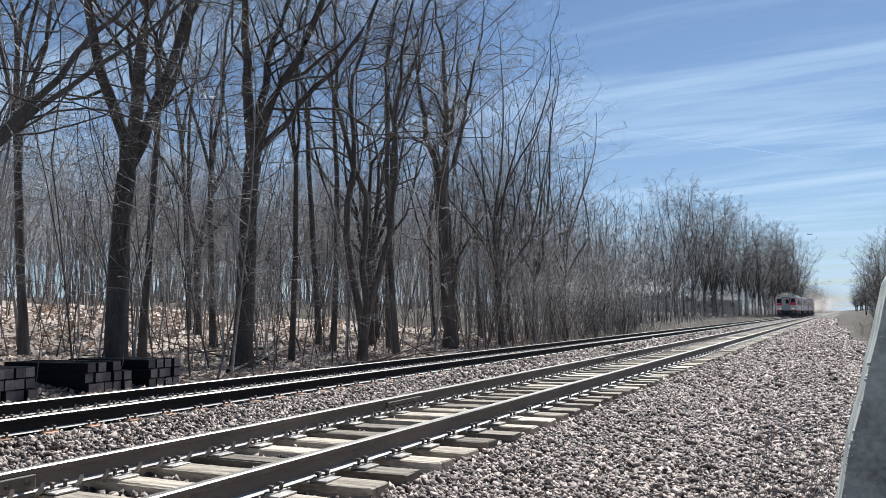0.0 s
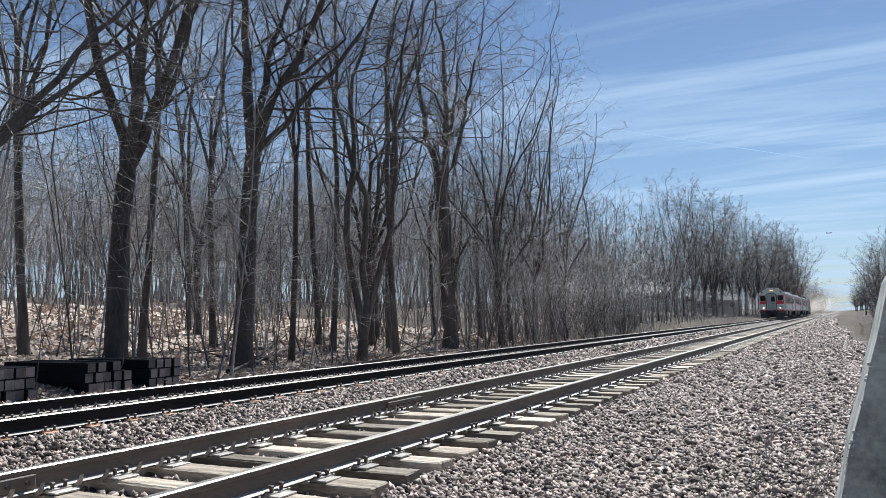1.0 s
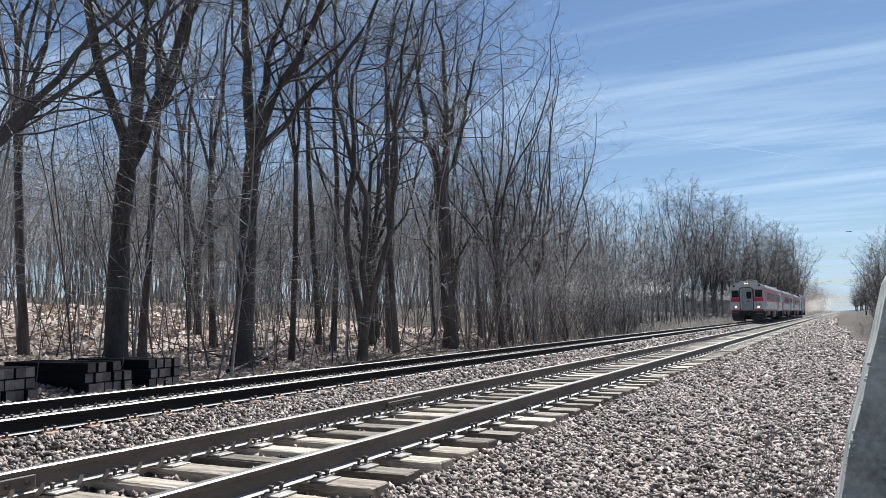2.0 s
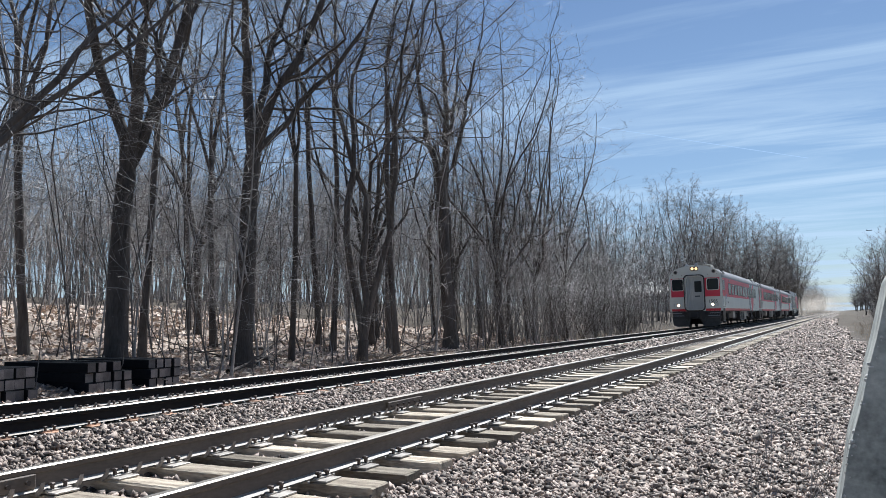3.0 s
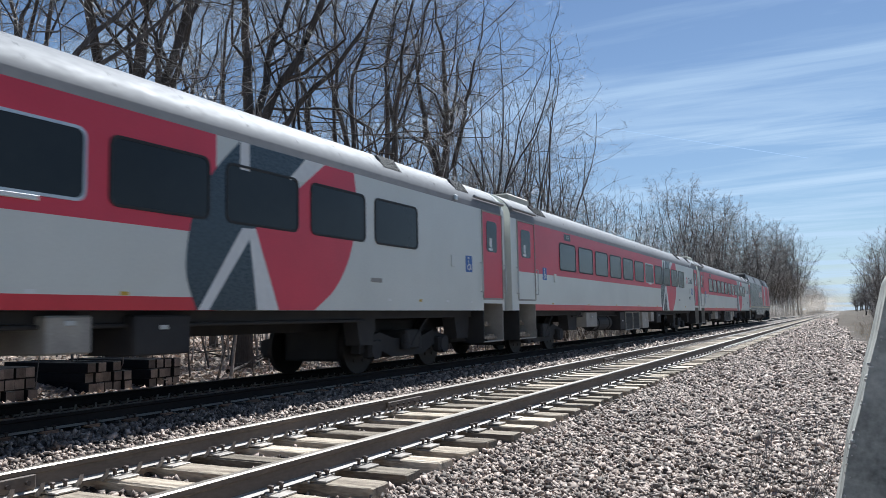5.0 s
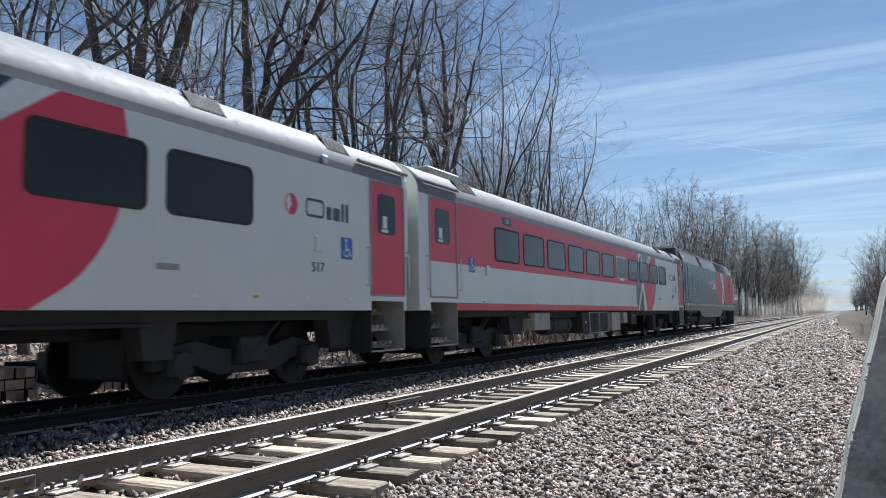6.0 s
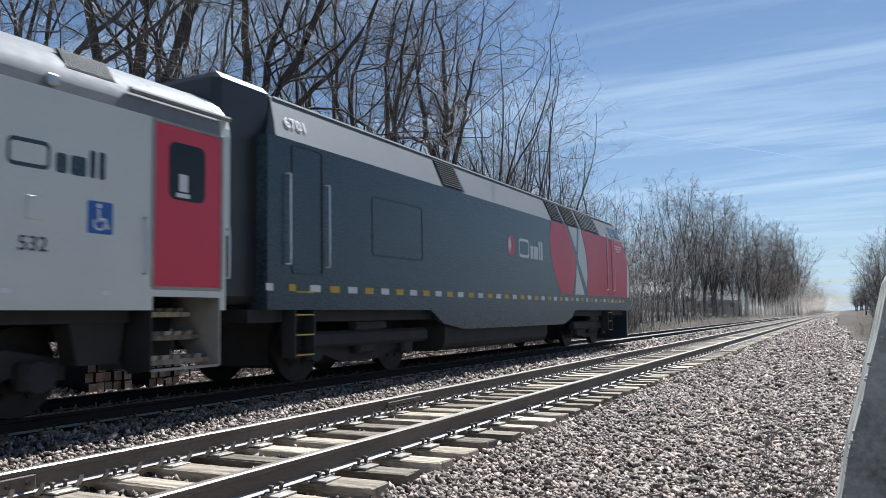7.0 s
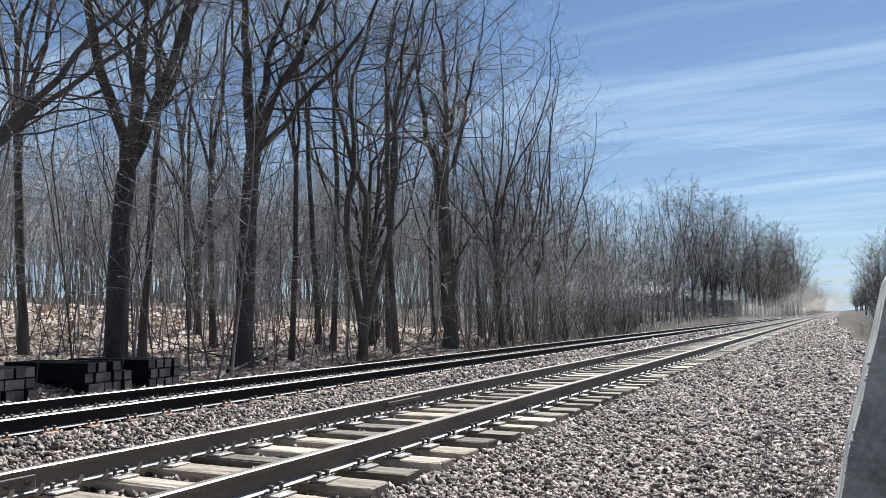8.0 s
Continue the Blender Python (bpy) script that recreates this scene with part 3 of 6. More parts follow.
def access_sign(parent, y0, z0, size, x=SIDE):
    a = side_panel("access_sign", rounded(y0, y0 + size * 0.9, z0, z0 + size, 0.02), BLUE, parent, "blue square sign with a white symbol", x)
    bm = bmesh.new()
    n = 18
    cy, cz, r = y0 + size * 0.42, z0 + size * 0.32, size * 0.22
    arcs = [(cy + r * math.cos(radians(150 + 12 * k)), cz + r * math.sin(radians(150 + 12 * k))) for k in range(n)]
    inner = [(cy + 0.72 * r * math.cos(radians(150 + 12 * k)), cz + 0.72 * r * math.sin(radians(150 + 12 * k))) for k in range(n)][::-1]
    plate(bm, arcs + inner, x + 0.004, x + 0.008)
    plate(bm, [(cy - 0.05 * size, z0 + 0.36 * size), (cy + 0.03 * size, z0 + 0.36 * size), (cy, z0 + 0.76 * size), (cy - 0.08 * size, z0 + 0.76 * size)], x + 0.004, x + 0.008)
    plate(bm, rounded(cy - 0.1 * size, cy + 0.06 * size, z0 + 0.79 * size, z0 + 0.93 * size, 0.06 * size), x + 0.004, x + 0.008)
    plate(bm, [(cy, z0 + 0.5 * size), (cy + 0.22 * size, z0 + 0.5 * size), (cy + 0.36 * size, z0 + 0.16 * size), (cy + 0.28 * size, z0 + 0.14 * size), (cy + 0.17 * size, z0 + 0.42 * size), (cy, z0 + 0.42 * size)], x + 0.004, x + 0.008)
    part("symbol", bm, WHITE, a)


def word_bars(parent, y0, y1, z0, z1, mats, x=SIDE):
    """A company's mark as plain shapes: a disc and two bars of the words' size."""
    h, w = z1 - z0, y1 - y0
    disc = [(y0 + h * 0.45 + h * 0.45 * math.cos(radians(a)), z0 + h * 0.5 + h * 0.5 * math.sin(radians(a))) for a in range(0, 360, 20)]
    m = side_panel("mark", disc, mats[0], parent, "round two-colour mark", x)
    cut = [(y0 + h * 0.2, z0 + h * 0.1), (y0 + h * 0.45, z0 + h * 0.5), (y0 + h * 0.3, z0 + h * 0.95), (y0 + h * 0.05, z0 + h * 0.6)]
    part("mark_field", plate(bmesh.new(), cut, x + 0.004, x + 0.007), mats[2], m)
    a = y0 + w * 0.30
    b = y0 + w * 0.58
    bm = bmesh.new()
    ra, ri = rounded(a, b, z0 + 0.05 * h, z1 - 0.05 * h, 0.2 * h), rounded(a + 0.10 * h, b - 0.10 * h, z0 + 0.18 * h, z1 - 0.18 * h, 0.12 * h)
    ring(bm, ra, ri, x, x + 0.004)
    part("lettering_bar", bm, mats[1], parent)
    bm = bmesh.new()
    for k, (f0, f1, top) in enumerate(((0.62, 0.70, 0.7), (0.725, 0.84, 0.7), (0.865, 0.91, 1.0), (0.935, 0.985, 1.0))):
        plate(bm, rounded(y0 + w * f0, y0 + w * f1, z0 + 0.05 * h, z0 + h * top, 0.03), x, x + 0.004)
    part("lettering_bar", bm, mats[1], parent)


def side_text(body, size, y, z, mat, parent, x=SIDE, tilt=0.0):
    return text_part("fleet_number", body, size, Matrix.Translation((x + 0.006, y, z)) @ pose(0, 0, 0, 0, tilt, 0) @ SIDE_TEXT, mat, parent, "painted fleet number")


def roof_vent(parent, y0, y1, a=27.0, wide=0.30, s=1):
    x, z = arc_point(a)
    m = Matrix.Translation((s * x, 0, z)) @ pose(0, 0, 0, 0, s * (90 - a * 1.32), 0)
    v = part("roof_vent", box(bmesh.new(), -wide / 2, wide / 2, y0, y1, -0.02, 0.012, 0.006, m), UNDER, parent, "dark louvred roof vent")
    bm = bmesh.new()
    n = int((y1 - y0) / 0.05)
    for k in range(n):
        y = y0 + 0.03 + k * (y1 - y0 - 0.06) / (n - 1)
        box(bm, -wide / 2 + 0.02, wide / 2 - 0.02, y - 0.010, y + 0.010, 0.008, 0.022, 0, m)
    part("slat", bm, PLOUGH, v)


def door_side(parent, y0, y1, low, high, cab=False, notices=True):
    d = part("side_door", box(bmesh.new(), SIDE - 0.03, SIDE + 0.006, y0, y1, 2.02, 3.20), high, parent)
    part("lower_panel", box(bmesh.new(), SIDE - 0.03, SIDE + 0.006, y0, y1, 1.375, 2.02), low, d)
    x = SIDE + 0.006
    if cab:
        wy0, wy1, wz0, wz1 = y0 + 0.12, y1 - 0.08, 2.46, 3.06
    else:
        wy0, wy1, wz0, wz1 = y0 + 0.20, y1 - 0.26, 2.36, 3.02
    part("door_window", plate(bmesh.new(), rounded(wy0, wy1, wz0, wz1, 0.03 if cab else 0.09), x, x + 0.006), GLASS, d, "dark tinted glass")
    if cab:
        bm = ring(bmesh.new(), rounded(wy0 - 0.03, wy1 + 0.03, wz0 - 0.03, wz1 + 0.03, 0.03), rounded(wy0, wy1, wz0, wz1, 0.03), x, x + 0.018)
        box(bm, x, x + 0.014, (wy0 + wy1) / 2 - 0.012, (wy0 + wy1) / 2 + 0.012, wz0, wz1)
        part("window_frame", bm, CHROME, d)
    elif notices:
        part("notice", box(bmesh.new(), x + 0.007, x + 0.01, wy0 + 0.14, wy0 + 0.27, wz0 + 0.10, wz0 + 0.30), WHITE, d, "white paper notice in the window")
        part("notice", box(bmesh.new(), x + 0.007, x + 0.01, wy0 + 0.10, wy0 + 0.30, wz0 + 0.03, wz0 + 0.08), WHITE, d)
    bm = bmesh.new()
    for y in (y0 - 0.035, y1 + 0.005):
        box(bm, SIDE, SIDE + 0.022, y, y + 0.03, 1.36, 3.23, 0.006)
    box(bm, SIDE, SIDE + 0.022, y0 - 0.035, y1 + 0.035, 3.20, 3.235, 0.006)
    part("door_frame", bm, GRIME, parent)
    for y in (y0 - 0.13, y1 + 0.11):
        bm = bmesh.new()
        rod(bm, (SIDE + 0.05, y, 1.5), (SIDE + 0.05, y, 2.1), 0.014)
        for z in (1.5, 2.1):
            rod(bm, (SIDE, y, z), (SIDE + 0.05, y, z), 0.012)
        part("grab_rail", bm, CHROME, parent)
    # gutter over the door
    a = [arc_point(k) for k in (9, 15)]
    bm = bmesh.new()
    rod(bm, (a[0][0] + 0.02, y0 - 0.35, a[0][1] + 0.08), (a[0][0] + 0.02, y1 + 0.15, a[0][1] + 0.08), 0.035)
    part("gutter", bm, ROOF, parent)


def coach(cab, label, number):
    c = thing("cab_car" if cab else "passenger_coach", label, "train car", "cars of the train")
    front, rear = (0.38 if cab else 0.25), 25.70
    part("body", shell(PROFILE, [front, 0.66, 1.72, 16.9, 24.60, 25.60, rear], lambda i, j: coach_paint(i, 0 if 0 < j < 3 else 1), nose=not cab, gaps=(1, 4)), [RED, SILVER, ROOF, STRIPE, UNDER], c)
    for k in range(11):
        y = 3.64 + 1.68 * k
        window(c, y, y + 1.37, frame_mat=CHROME if k == 6 else None)
        window(c, y, y + 1.37, s=-1)
    # swept livery near the rear end
    side_panel("livery_field", curve2((16.60, 1.113), (16.44, 1.55), (16.50, 2.1), (16.68, 2.52), (16.91, 2.84), (17.31, 3.238)) + [(18.62, 3.238), (18.26, 2.88), (17.60, 2.16), (17.47, 2.14), (17.63, 1.113)],
               NAVY, c, "dark swept livery field")
    side_panel("livery_field", ([(18.06, 1.113), (17.85, 1.6), (17.60, 2.16), (18.62, 2.90), (19.08, 3.238)] + curve2((19.84, 3.238), (19.91, 2.70), (19.74, 2.0), (19.36, 1.46), (18.83, 1.113)))[::-1],
               RED, c, "red swept livery field")
    for pts in ([(17.31, 2.88), (17.48, 2.88), (17.48, 3.238), (17.31, 3.238)], [(18.26, 2.90), (18.62, 2.91), (19.08, 3.238), (18.63, 3.238)],
                [(16.62, 1.113), (16.79, 1.113), (17.59, 2.15), (17.35, 2.14)], [(17.63, 1.113), (18.04, 1.113), (17.60, 2.15), (17.47, 2.14)]):
        side_panel("livery_stripe", pts, WHITE, c, "white livery stripe", thick=0.004, over=0.0041)
    # doors and wells at both ends
    door_side(c, 0.66, 1.72, SILVER, RED, cab=cab)
    stepwell(c, 0.66, 1.72)
    door_side(c, 24.60, 25.60, RED, RED)
    stepwell(c, 24.60, 25.60)
    access_sign(c, 2.30, 1.88, 0.31)
    access_sign(c, 23.77, 1.88, 0.33)
    side_text(number, 0.20, 3.18 if cab else 23.2, 1.65 if cab else 1.72, NAVY, c)
    if not cab:
        word_bars(c, 22.47, 23.99, 2.42, 2.72, (RED, NAVY, WHITE))
    sign = side_panel("number_sign", rounded(4.06, 4.60, 3.02, 3.20, 0.02), BLACK, c, "dark lit number sign")
    side_text("1505" if cab else number, 0.13, 4.33, 3.11, WHITE, sign, x=SIDE + 0.002)
    for k in range(22):
        y = 1.9 + 1.05 * k
        if 16.3 < y < 19.9:
            continue
        part("reflector", box(bmesh.new(), SIDE, SIDE + 0.006, y, y + 0.10, 1.265, 1.305), YELLOW if k % 3 == 1 else WHITE, c)
    part("service_hatch", box(bmesh.new(), SIDE, SIDE + 0.012, 20.30, 20.62, 1.56, 1.63, 0.006), GRIME, c)
    part("socket_cover", box(bmesh.new(), SIDE, SIDE + 0.02, 23.12, 23.28, 1.95, 2.18, 0.01), SILVER, c)
    part("fitting", box(bmesh.new(), SIDE, SIDE + 0.03, 3.12, 3.28, 1.84, 2.06, 0.01), SILVER, c)
    part("side_lamp", box(bmesh.new(), SIDE - 0.02, SIDE + 0.05, 23.28, 23.40, 3.26, 3.38, 0.02), CHROME, c)
    part("plaque", box(bmesh.new(), SIDE, SIDE + 0.03, 14.15, 14.60, 2.13, 2.18, 0.006), WHITE, c)
    for y0, y1 in ((20.85, 21.45), (23.55, 24.15)):
        roof_vent(c, y0, y1)
        roof_vent(c, y0, y1, s=-1)
    roof_vent(c, 2.05, 2.9)
    bm = bmesh.new()
    box(bm, -0.75, 0.75, 2.2, 3.7, 3.92, 4.16, 0.04)
    part("roof_hatch", bm, CREAM, c, "cream roof hatch box")
    for y in (5.0, 12.9, 20.7):
        part("roof_fan_cover", box(bmesh.new(), -0.5, 0.5, y, y + 1.0, 4.0, 4.07, 0.03), ROOF, c)
    for k in range(24):
        y = 1.2 + k * 1.02
        bm = bmesh.new()
        for a in range(4, 88, 12):
            p, q = arc_point(a), arc_point(a + 12)
            if a > 76:
                continue
            rod(bm, (p[0], y, p[1]), (q[0], y, q[1]), 0.003, 4)
        part("roof_seam", bm, ROOF, c)
    # passage between the cars
    for y0, y1 in ((25.70, 26.02),) if cab else ((-0.1, 0.25), (25.70, 26.02)):
        bm = bmesh.new()
        for k in range(4):
            a = y0 + (y1 - y0) * k / 4
            ring(bm, rounded(-0.75, 0.75, 1.1, 3.6, 0.12), rounded(-0.60, 0.60, 1.2, 3.45, 0.1), a, a + (y1 - y0) * 0.2, "y")
        part("gangway_bellows", bm, RUBBER, c)
    bm = bmesh.new()
    plate(bm, [(p[0] * 1.003, p[1] + 0.004) for p in PROFILE[2:-2]] + [(-1.5, 2.02)], rear - 0.10, rear + 0.06, "y")
    part("end_rim", bm, SILVER, c)
    # underframe
    bm = bmesh.new()
    box(bm, -1.35, 1.35, 1.85, 24.5, 0.98, 1.112)
    box(bm, -0.35, 0.35, 0.6, 25.3, 0.78, 1.0)
    part("underframe", bm, UNDER, c)
    bogie(c, 3.55)
    bogie(c, 22.35)
    for y0, y1, z0, mat, lab in ((6.15, 7.26, 0.62, GRIME, "pale grey equipment box"), (13.28, 14.30, 0.45, GRIME, "pale grey equipment box"), (14.78, 15.29, 0.68, GRIME, "small grey equipment box"),
                                 (10.02, 10.62, 0.46, UNDER, ""), (15.8, 16.6, 0.62, UNDER, "")):
        e = part("equipment_box", box(bmesh.new(), 0.75, 1.52, y0, y1, z0, 1.06, 0.02), mat, c, lab)
        part("latch", box(bmesh.new(), 1.52, 1.53, (y0 + y1) / 2 - 0.06, (y0 + y1) / 2 + 0.06, z0 + 0.28, z0 + 0.33, 0.003), CHROME, e)
    grille(c, 10.72, 12.74, 0.43, 1.07, 1.54)
    bm = bmesh.new()
    cyl(bm, (1.15, 8.5, 0.72), (0, 1, 0), 0.24, 1.9, 18)
    for y in (7.9, 9.1):
        ring(bm, [(1.15 + 0.26 * math.cos(radians(a)), 0.72 + 0.26 * math.sin(radians(a))) for a in range(0, 360, 24)],
             [(1.15 + 0.235 * math.cos(radians(a)), 0.72 + 0.235 * math.sin(radians(a))) for a in range(0, 360, 24)], y, y + 0.05, "y")
    part("air_tank", bm, UNDER, c)
    part("equipment_box", box(bmesh.new(), -1.5, -0.7, 6.0, 9.0, 0.55, 1.06, 0.02), UNDER, c)
    bm = bmesh.new()
    rod(bm, (1.3, 5.4, 1.0), (0.9, 4.9, 0.5), 0.04)
    rod(bm, (1.3, 20.3, 1.0), (0.9, 20.9, 0.5), 0.04)
    rod(bm, (1.38, 5.2, 0.95), (1.38, 20.4, 0.95), 0.025)
    part("brake_pipe", bm, UNDER, c)
    if cab:
        part("marker_light", cyl(bmesh.new(), (1.46, 2.52, 0.94), (1, 0, 0), 0.03, 0.06, 14), HEADLAMP, c, "small lit yellow marker light")
    for y0, y1 in ((1.85, 2.25), (5.0, 5.9), (20.3, 20.9), (23.8, 24.5)):
        part("frame_bracket", plate(bmesh.new(), [(y0, 1.08), (y1, 1.08), (y1 - 0.08, 0.55), (y0 + 0.12, 0.55)], 1.02, 1.30), UNDER, c)
    if cab:
        cab_front(c)
    return c


def cab_front(c):
    f = 0.38

    def face(name, pts, mat, label="", d0=0.004, parent=None):
        return part(name, plate(bmesh.new(), pts, f - d0, f + 0.0, "y"), mat, parent or c, label)

    for s in (1, -1):
        def mx(u0, u1, w0, w1, r=0.0):
            u0, u1 = sorted((s * u0, s * u1))
            return rounded(u0, u1, w0, w1, r or 0.005, 3)
        face("front_panel", mx(0.60, 1.50, 2.02, 3.22), RED, "red front panel")
        face("front_stripe", mx(0.60, 1.50, 1.115, 1.26), STRIPE)
        w = part("cab_window", plate(bmesh.new(), mx(0.74, 1.42, 2.45, 3.15, 0.09), f - 0.012, f, "y"), GLASS, c, "dark tinted glass")
        part("frame", ring(bmesh.new(), mx(0.70, 1.46, 2.41, 3.19, 0.12), mx(0.74, 1.42, 2.45, 3.15, 0.09), f - 0.03, f, "y"), SILVER, w)
        bm = bmesh.new()
        rod(bm, (s * 0.98, f - 0.04, 3.26), (s * 0.78, f - 0.045, 2.7), 0.012)
        part("wiper", bm, RUBBER, w)
        m = part("marker_lamp", cyl(bmesh.new(), (s * 1.17, f - 0.02, 3.61), (0, 1, 0), 0.13, 0.05, 20), GRIME, c, "unlit round marker lamp")
        part("lens", cyl(bmesh.new(), (s * 1.17, f - 0.05, 3.61), (0, 1, 0), 0.085, 0.03, 20), RUBBER, m)
        d = part("ditch_lamp", cyl(bmesh.new(), (s * 1.04, f - 0.05, 1.50), (0, 1, 0), 0.115, 0.10, 20), GRIME, c, "lit round ditch lamp")
        part("lens", cyl(bmesh.new(), (s * 1.04, f - 0.105, 1.50), (0, 1, 0), 0.075, 0.02, 20), DITCHLAMP, d)
        part("lamp_bracket", box(bmesh.new(), s * 1.33 - 0.05, s * 1.33 + 0.05, f - 0.03, f, 1.42, 1.62, 0.01), CHROME, c)
        for x, z in ((0.80, 3.42), (1.36, 3.45)):
            part("fitting", box(bmesh.new(), s * x - 0.03, s * x + 0.03, f - 0.03, f, z - 0.03, z + 0.03, 0.008), GRIME, c)
        bm = bmesh.new()
        rod(bm, (s * 0.72, f - 0.06, 0.82), (s * 1.42, f - 0.06, 0.82), 0.018)
        rod(bm, (s * 0.86, f - 0.06, 0.98), (s * 1.46, f - 0.06, 0.98), 0.014)
        part("grab_rail", bm, CHROME, c)
        part("jumper_socket", cyl(bmesh.new(), (s * 0.66, f - 0.07, 0.94), (0, 1, 0), 0.12, 0.14, 14), UNDER, c, "dark jumper cable socket")
    part("corner_post", box(bmesh.new(), 1.50, 1.604, f - 0.006, f + 0.22, 1.26, 3.24, 0.04), SILVER, c)
    part("corner_post", box(bmesh.new(), -1.604, -1.50, f - 0.006, f + 0.22, 1.26, 3.24, 0.04), SILVER, c)
    text_part("fleet_number", "1505", 0.29, Matrix.Translation((1.06, f - 0.008, 1.71)) @ END_TEXT, NAVY, c, "painted fleet number")
    # gangway and the door set back in it
    o, i = rounded(-0.70, 0.60, 1.10, 3.44, 0.26), rounded(-0.60, 0.50, 1.20, 3.34, 0.20)
    part("gangway_frame", ring(bmesh.new(), o, i, f - 0.09, f, "y"), RUBBER, c, "black gangway frame")
    part("gangway_rim", ring(bmesh.new(), rounded(-0.63, 0.53, 1.17, 3.37, 0.22), rounded(-0.60, 0.50, 1.20, 3.34, 0.20), f - 0.105, f - 0.09, "y"), CHROME, c)
    # the end wall with the opening of the gangway, and the recess behind it
    outer = PROFILE + [(-1.0, 1.11), (-0.584, 1.11), (-0.3, 1.11), (0.3, 1.11), (0.584, 1.11), (1.0, 1.11)]
    inner = []
    for u, w in outer:
        du, dw = u, w - 2.3
        k = min(0.54 / max(abs(du), 1e-6), (1.02 if dw > 0 else 1.10) / max(abs(dw), 1e-6))
        inner.append((du * k, 2.3 + dw * k))
    part("end_wall", ring(bmesh.new(), outer, inner, f + 0.001, f + 0.03, "y"), SILVER, c)
    part("gangway_recess", ring(bmesh.new(), rounded(-0.60, 0.60, 1.14, 3.38, 0.05), rounded(-0.52, 0.52, 1.22, 3.28, 0.05), f + 0.03, f + 0.62, "y"), DIMGREY, c)
    part("gangway_cover", box(bmesh.new(), -0.51, -0.36, f + 0.02, f + 0.12, 1.24, 3.26, 0.02), DIMGREY, c)
    d = part("end_door", box(bmesh.new(), -0.50, 0.50, f + 0.12, f + 0.18, 1.22, 3.28, 0.01), DIMGREY, c, "grey end door set back in the gangway")
    part("door_window", plate(bmesh.new(), rounded(-0.06, 0.38, 2.32, 3.02, 0.06), f + 0.11, f + 0.12, "y"), GLASS, d)
    part("lettering_bar", box(bmesh.new(), -0.06, 0.26, f + 0.114, f + 0.12, 2.02, 2.10), NAVY, d)
    for u in (-0.20, 0.46):
        part("door_stile", box(bmesh.new(), u - 0.012, u + 0.012, f + 0.105, f + 0.12, 1.25, 3.25), CHROME, d)
    # twin headlamp
    h = part("headlamp", plate(bmesh.new(), rounded(-0.27, 0.27, 3.70, 3.94, 0.11), f - 0.05, f, "y"), RUBBER, c, "lit twin headlamp in a dark oval")
    for x in (-0.12, 0.12):
        part("lens", cyl(bmesh.new(), (x, f - 0.055, 3.82), (0, 1, 0), 0.095, 0.02, 20), HEADLAMP, h)
    # buffer beam, coupler, hoses, plough
    part("buffer_beam", box(bmesh.new(), -1.48, 1.48, f - 0.03, f + 0.15, 0.60, 1.11, 0.03), BLACK, c)
    bm = bmesh.new()
    box(bm, -0.16, 0.16, f - 0.55, f, 0.72, 0.98, 0.03)
    box(bm, -0.24, 0.20, f - 0.78, f - 0.50, 0.68, 1.02, 0.06)
    part("coupler", bm, UNDER, c)
    for x in (-0.55, -0.40, 0.40, 0.55):
        bm = bmesh.new()
        for k in range(6):
            a0, a1 = math.pi * k / 6, math.pi * (k + 1) / 6
            rod(bm, (x + 0.1 * math.cos(a0), f - 0.12, 0.72 - 0.30 * math.sin(a0)), (x + 0.1 * math.cos(a1), f - 0.12, 0.72 - 0.30 * math.sin(a1)), 0.024, 6)
        part("air_hose", bm, RUBBER, c)
    for s in (1, -1):
        bm = bmesh.new()
        plate(bm, sorted_poly([(s * 0.36, 0.62), (s * 1.46, 0.62), (s * 1.40, 0.22), (s * 1.15, 0.13), (s * 0.42, 0.13)]), f - 0.14, f - 0.02, "y")
        part("plough_blade", bm, PLOUGH, c, "dusty grey plough blade")
    # roof: bell, horn and domes
    bm = bmesh.new()
    cyl(bm, (-0.55, 0.95, 4.06), (0, 0, 1), 0.16, 0.16, 16, 0.09)
    cyl(bm, (0.05, 0.85, 4.12), (0, 0, 1), 0.13, 0.14, 16, 0.06)
    part("roof_dome", bm, CHROME, c, "pale roof antenna domes")
    bm = bmesh.new()
    for k, x in enumerate((0.22, 0.32, 0.42)):
        cyl(bm, (x, 0.85 + 0.05 * k, 4.17), (0, 1, 0), 0.075, 0.34, 12, 0.03)
    box(bm, 0.18, 0.46, 1.0, 1.1, 4.0, 4.15)
    part("horn", bm, GRIME, c)


def sorted_poly(pts):
    cx, cz = sum(p[0] for p in pts) / len(pts), sum(p[1] for p in pts) / len(pts)
    return sorted(pts, key=lambda p: math.atan2(p[1] - cz, p[0] - cx))


def curve2(*pts, n=6):
    """A smooth curve through points of a flat outline."""
    p = [np.array(q, float) for q in pts]
    p = [2 * p[0] - p[1]] + p + [2 * p[-1] - p[-2]]
    out = []
    for k in range(1, len(p) - 2):
        for j in range(n):
            t = j / n
            out.append(tuple(0.5 * (2 * p[k] + (p[k + 1] - p[k - 1]) * t + (2 * p[k - 1] - 5 * p[k] + 4 * p[k + 1] - p[k + 2]) * t * t + (3 * p[k] - p[k - 1] - 3 * p[k + 1] + p[k + 2]) * t ** 3)))
    return out + [tuple(p[-2])]


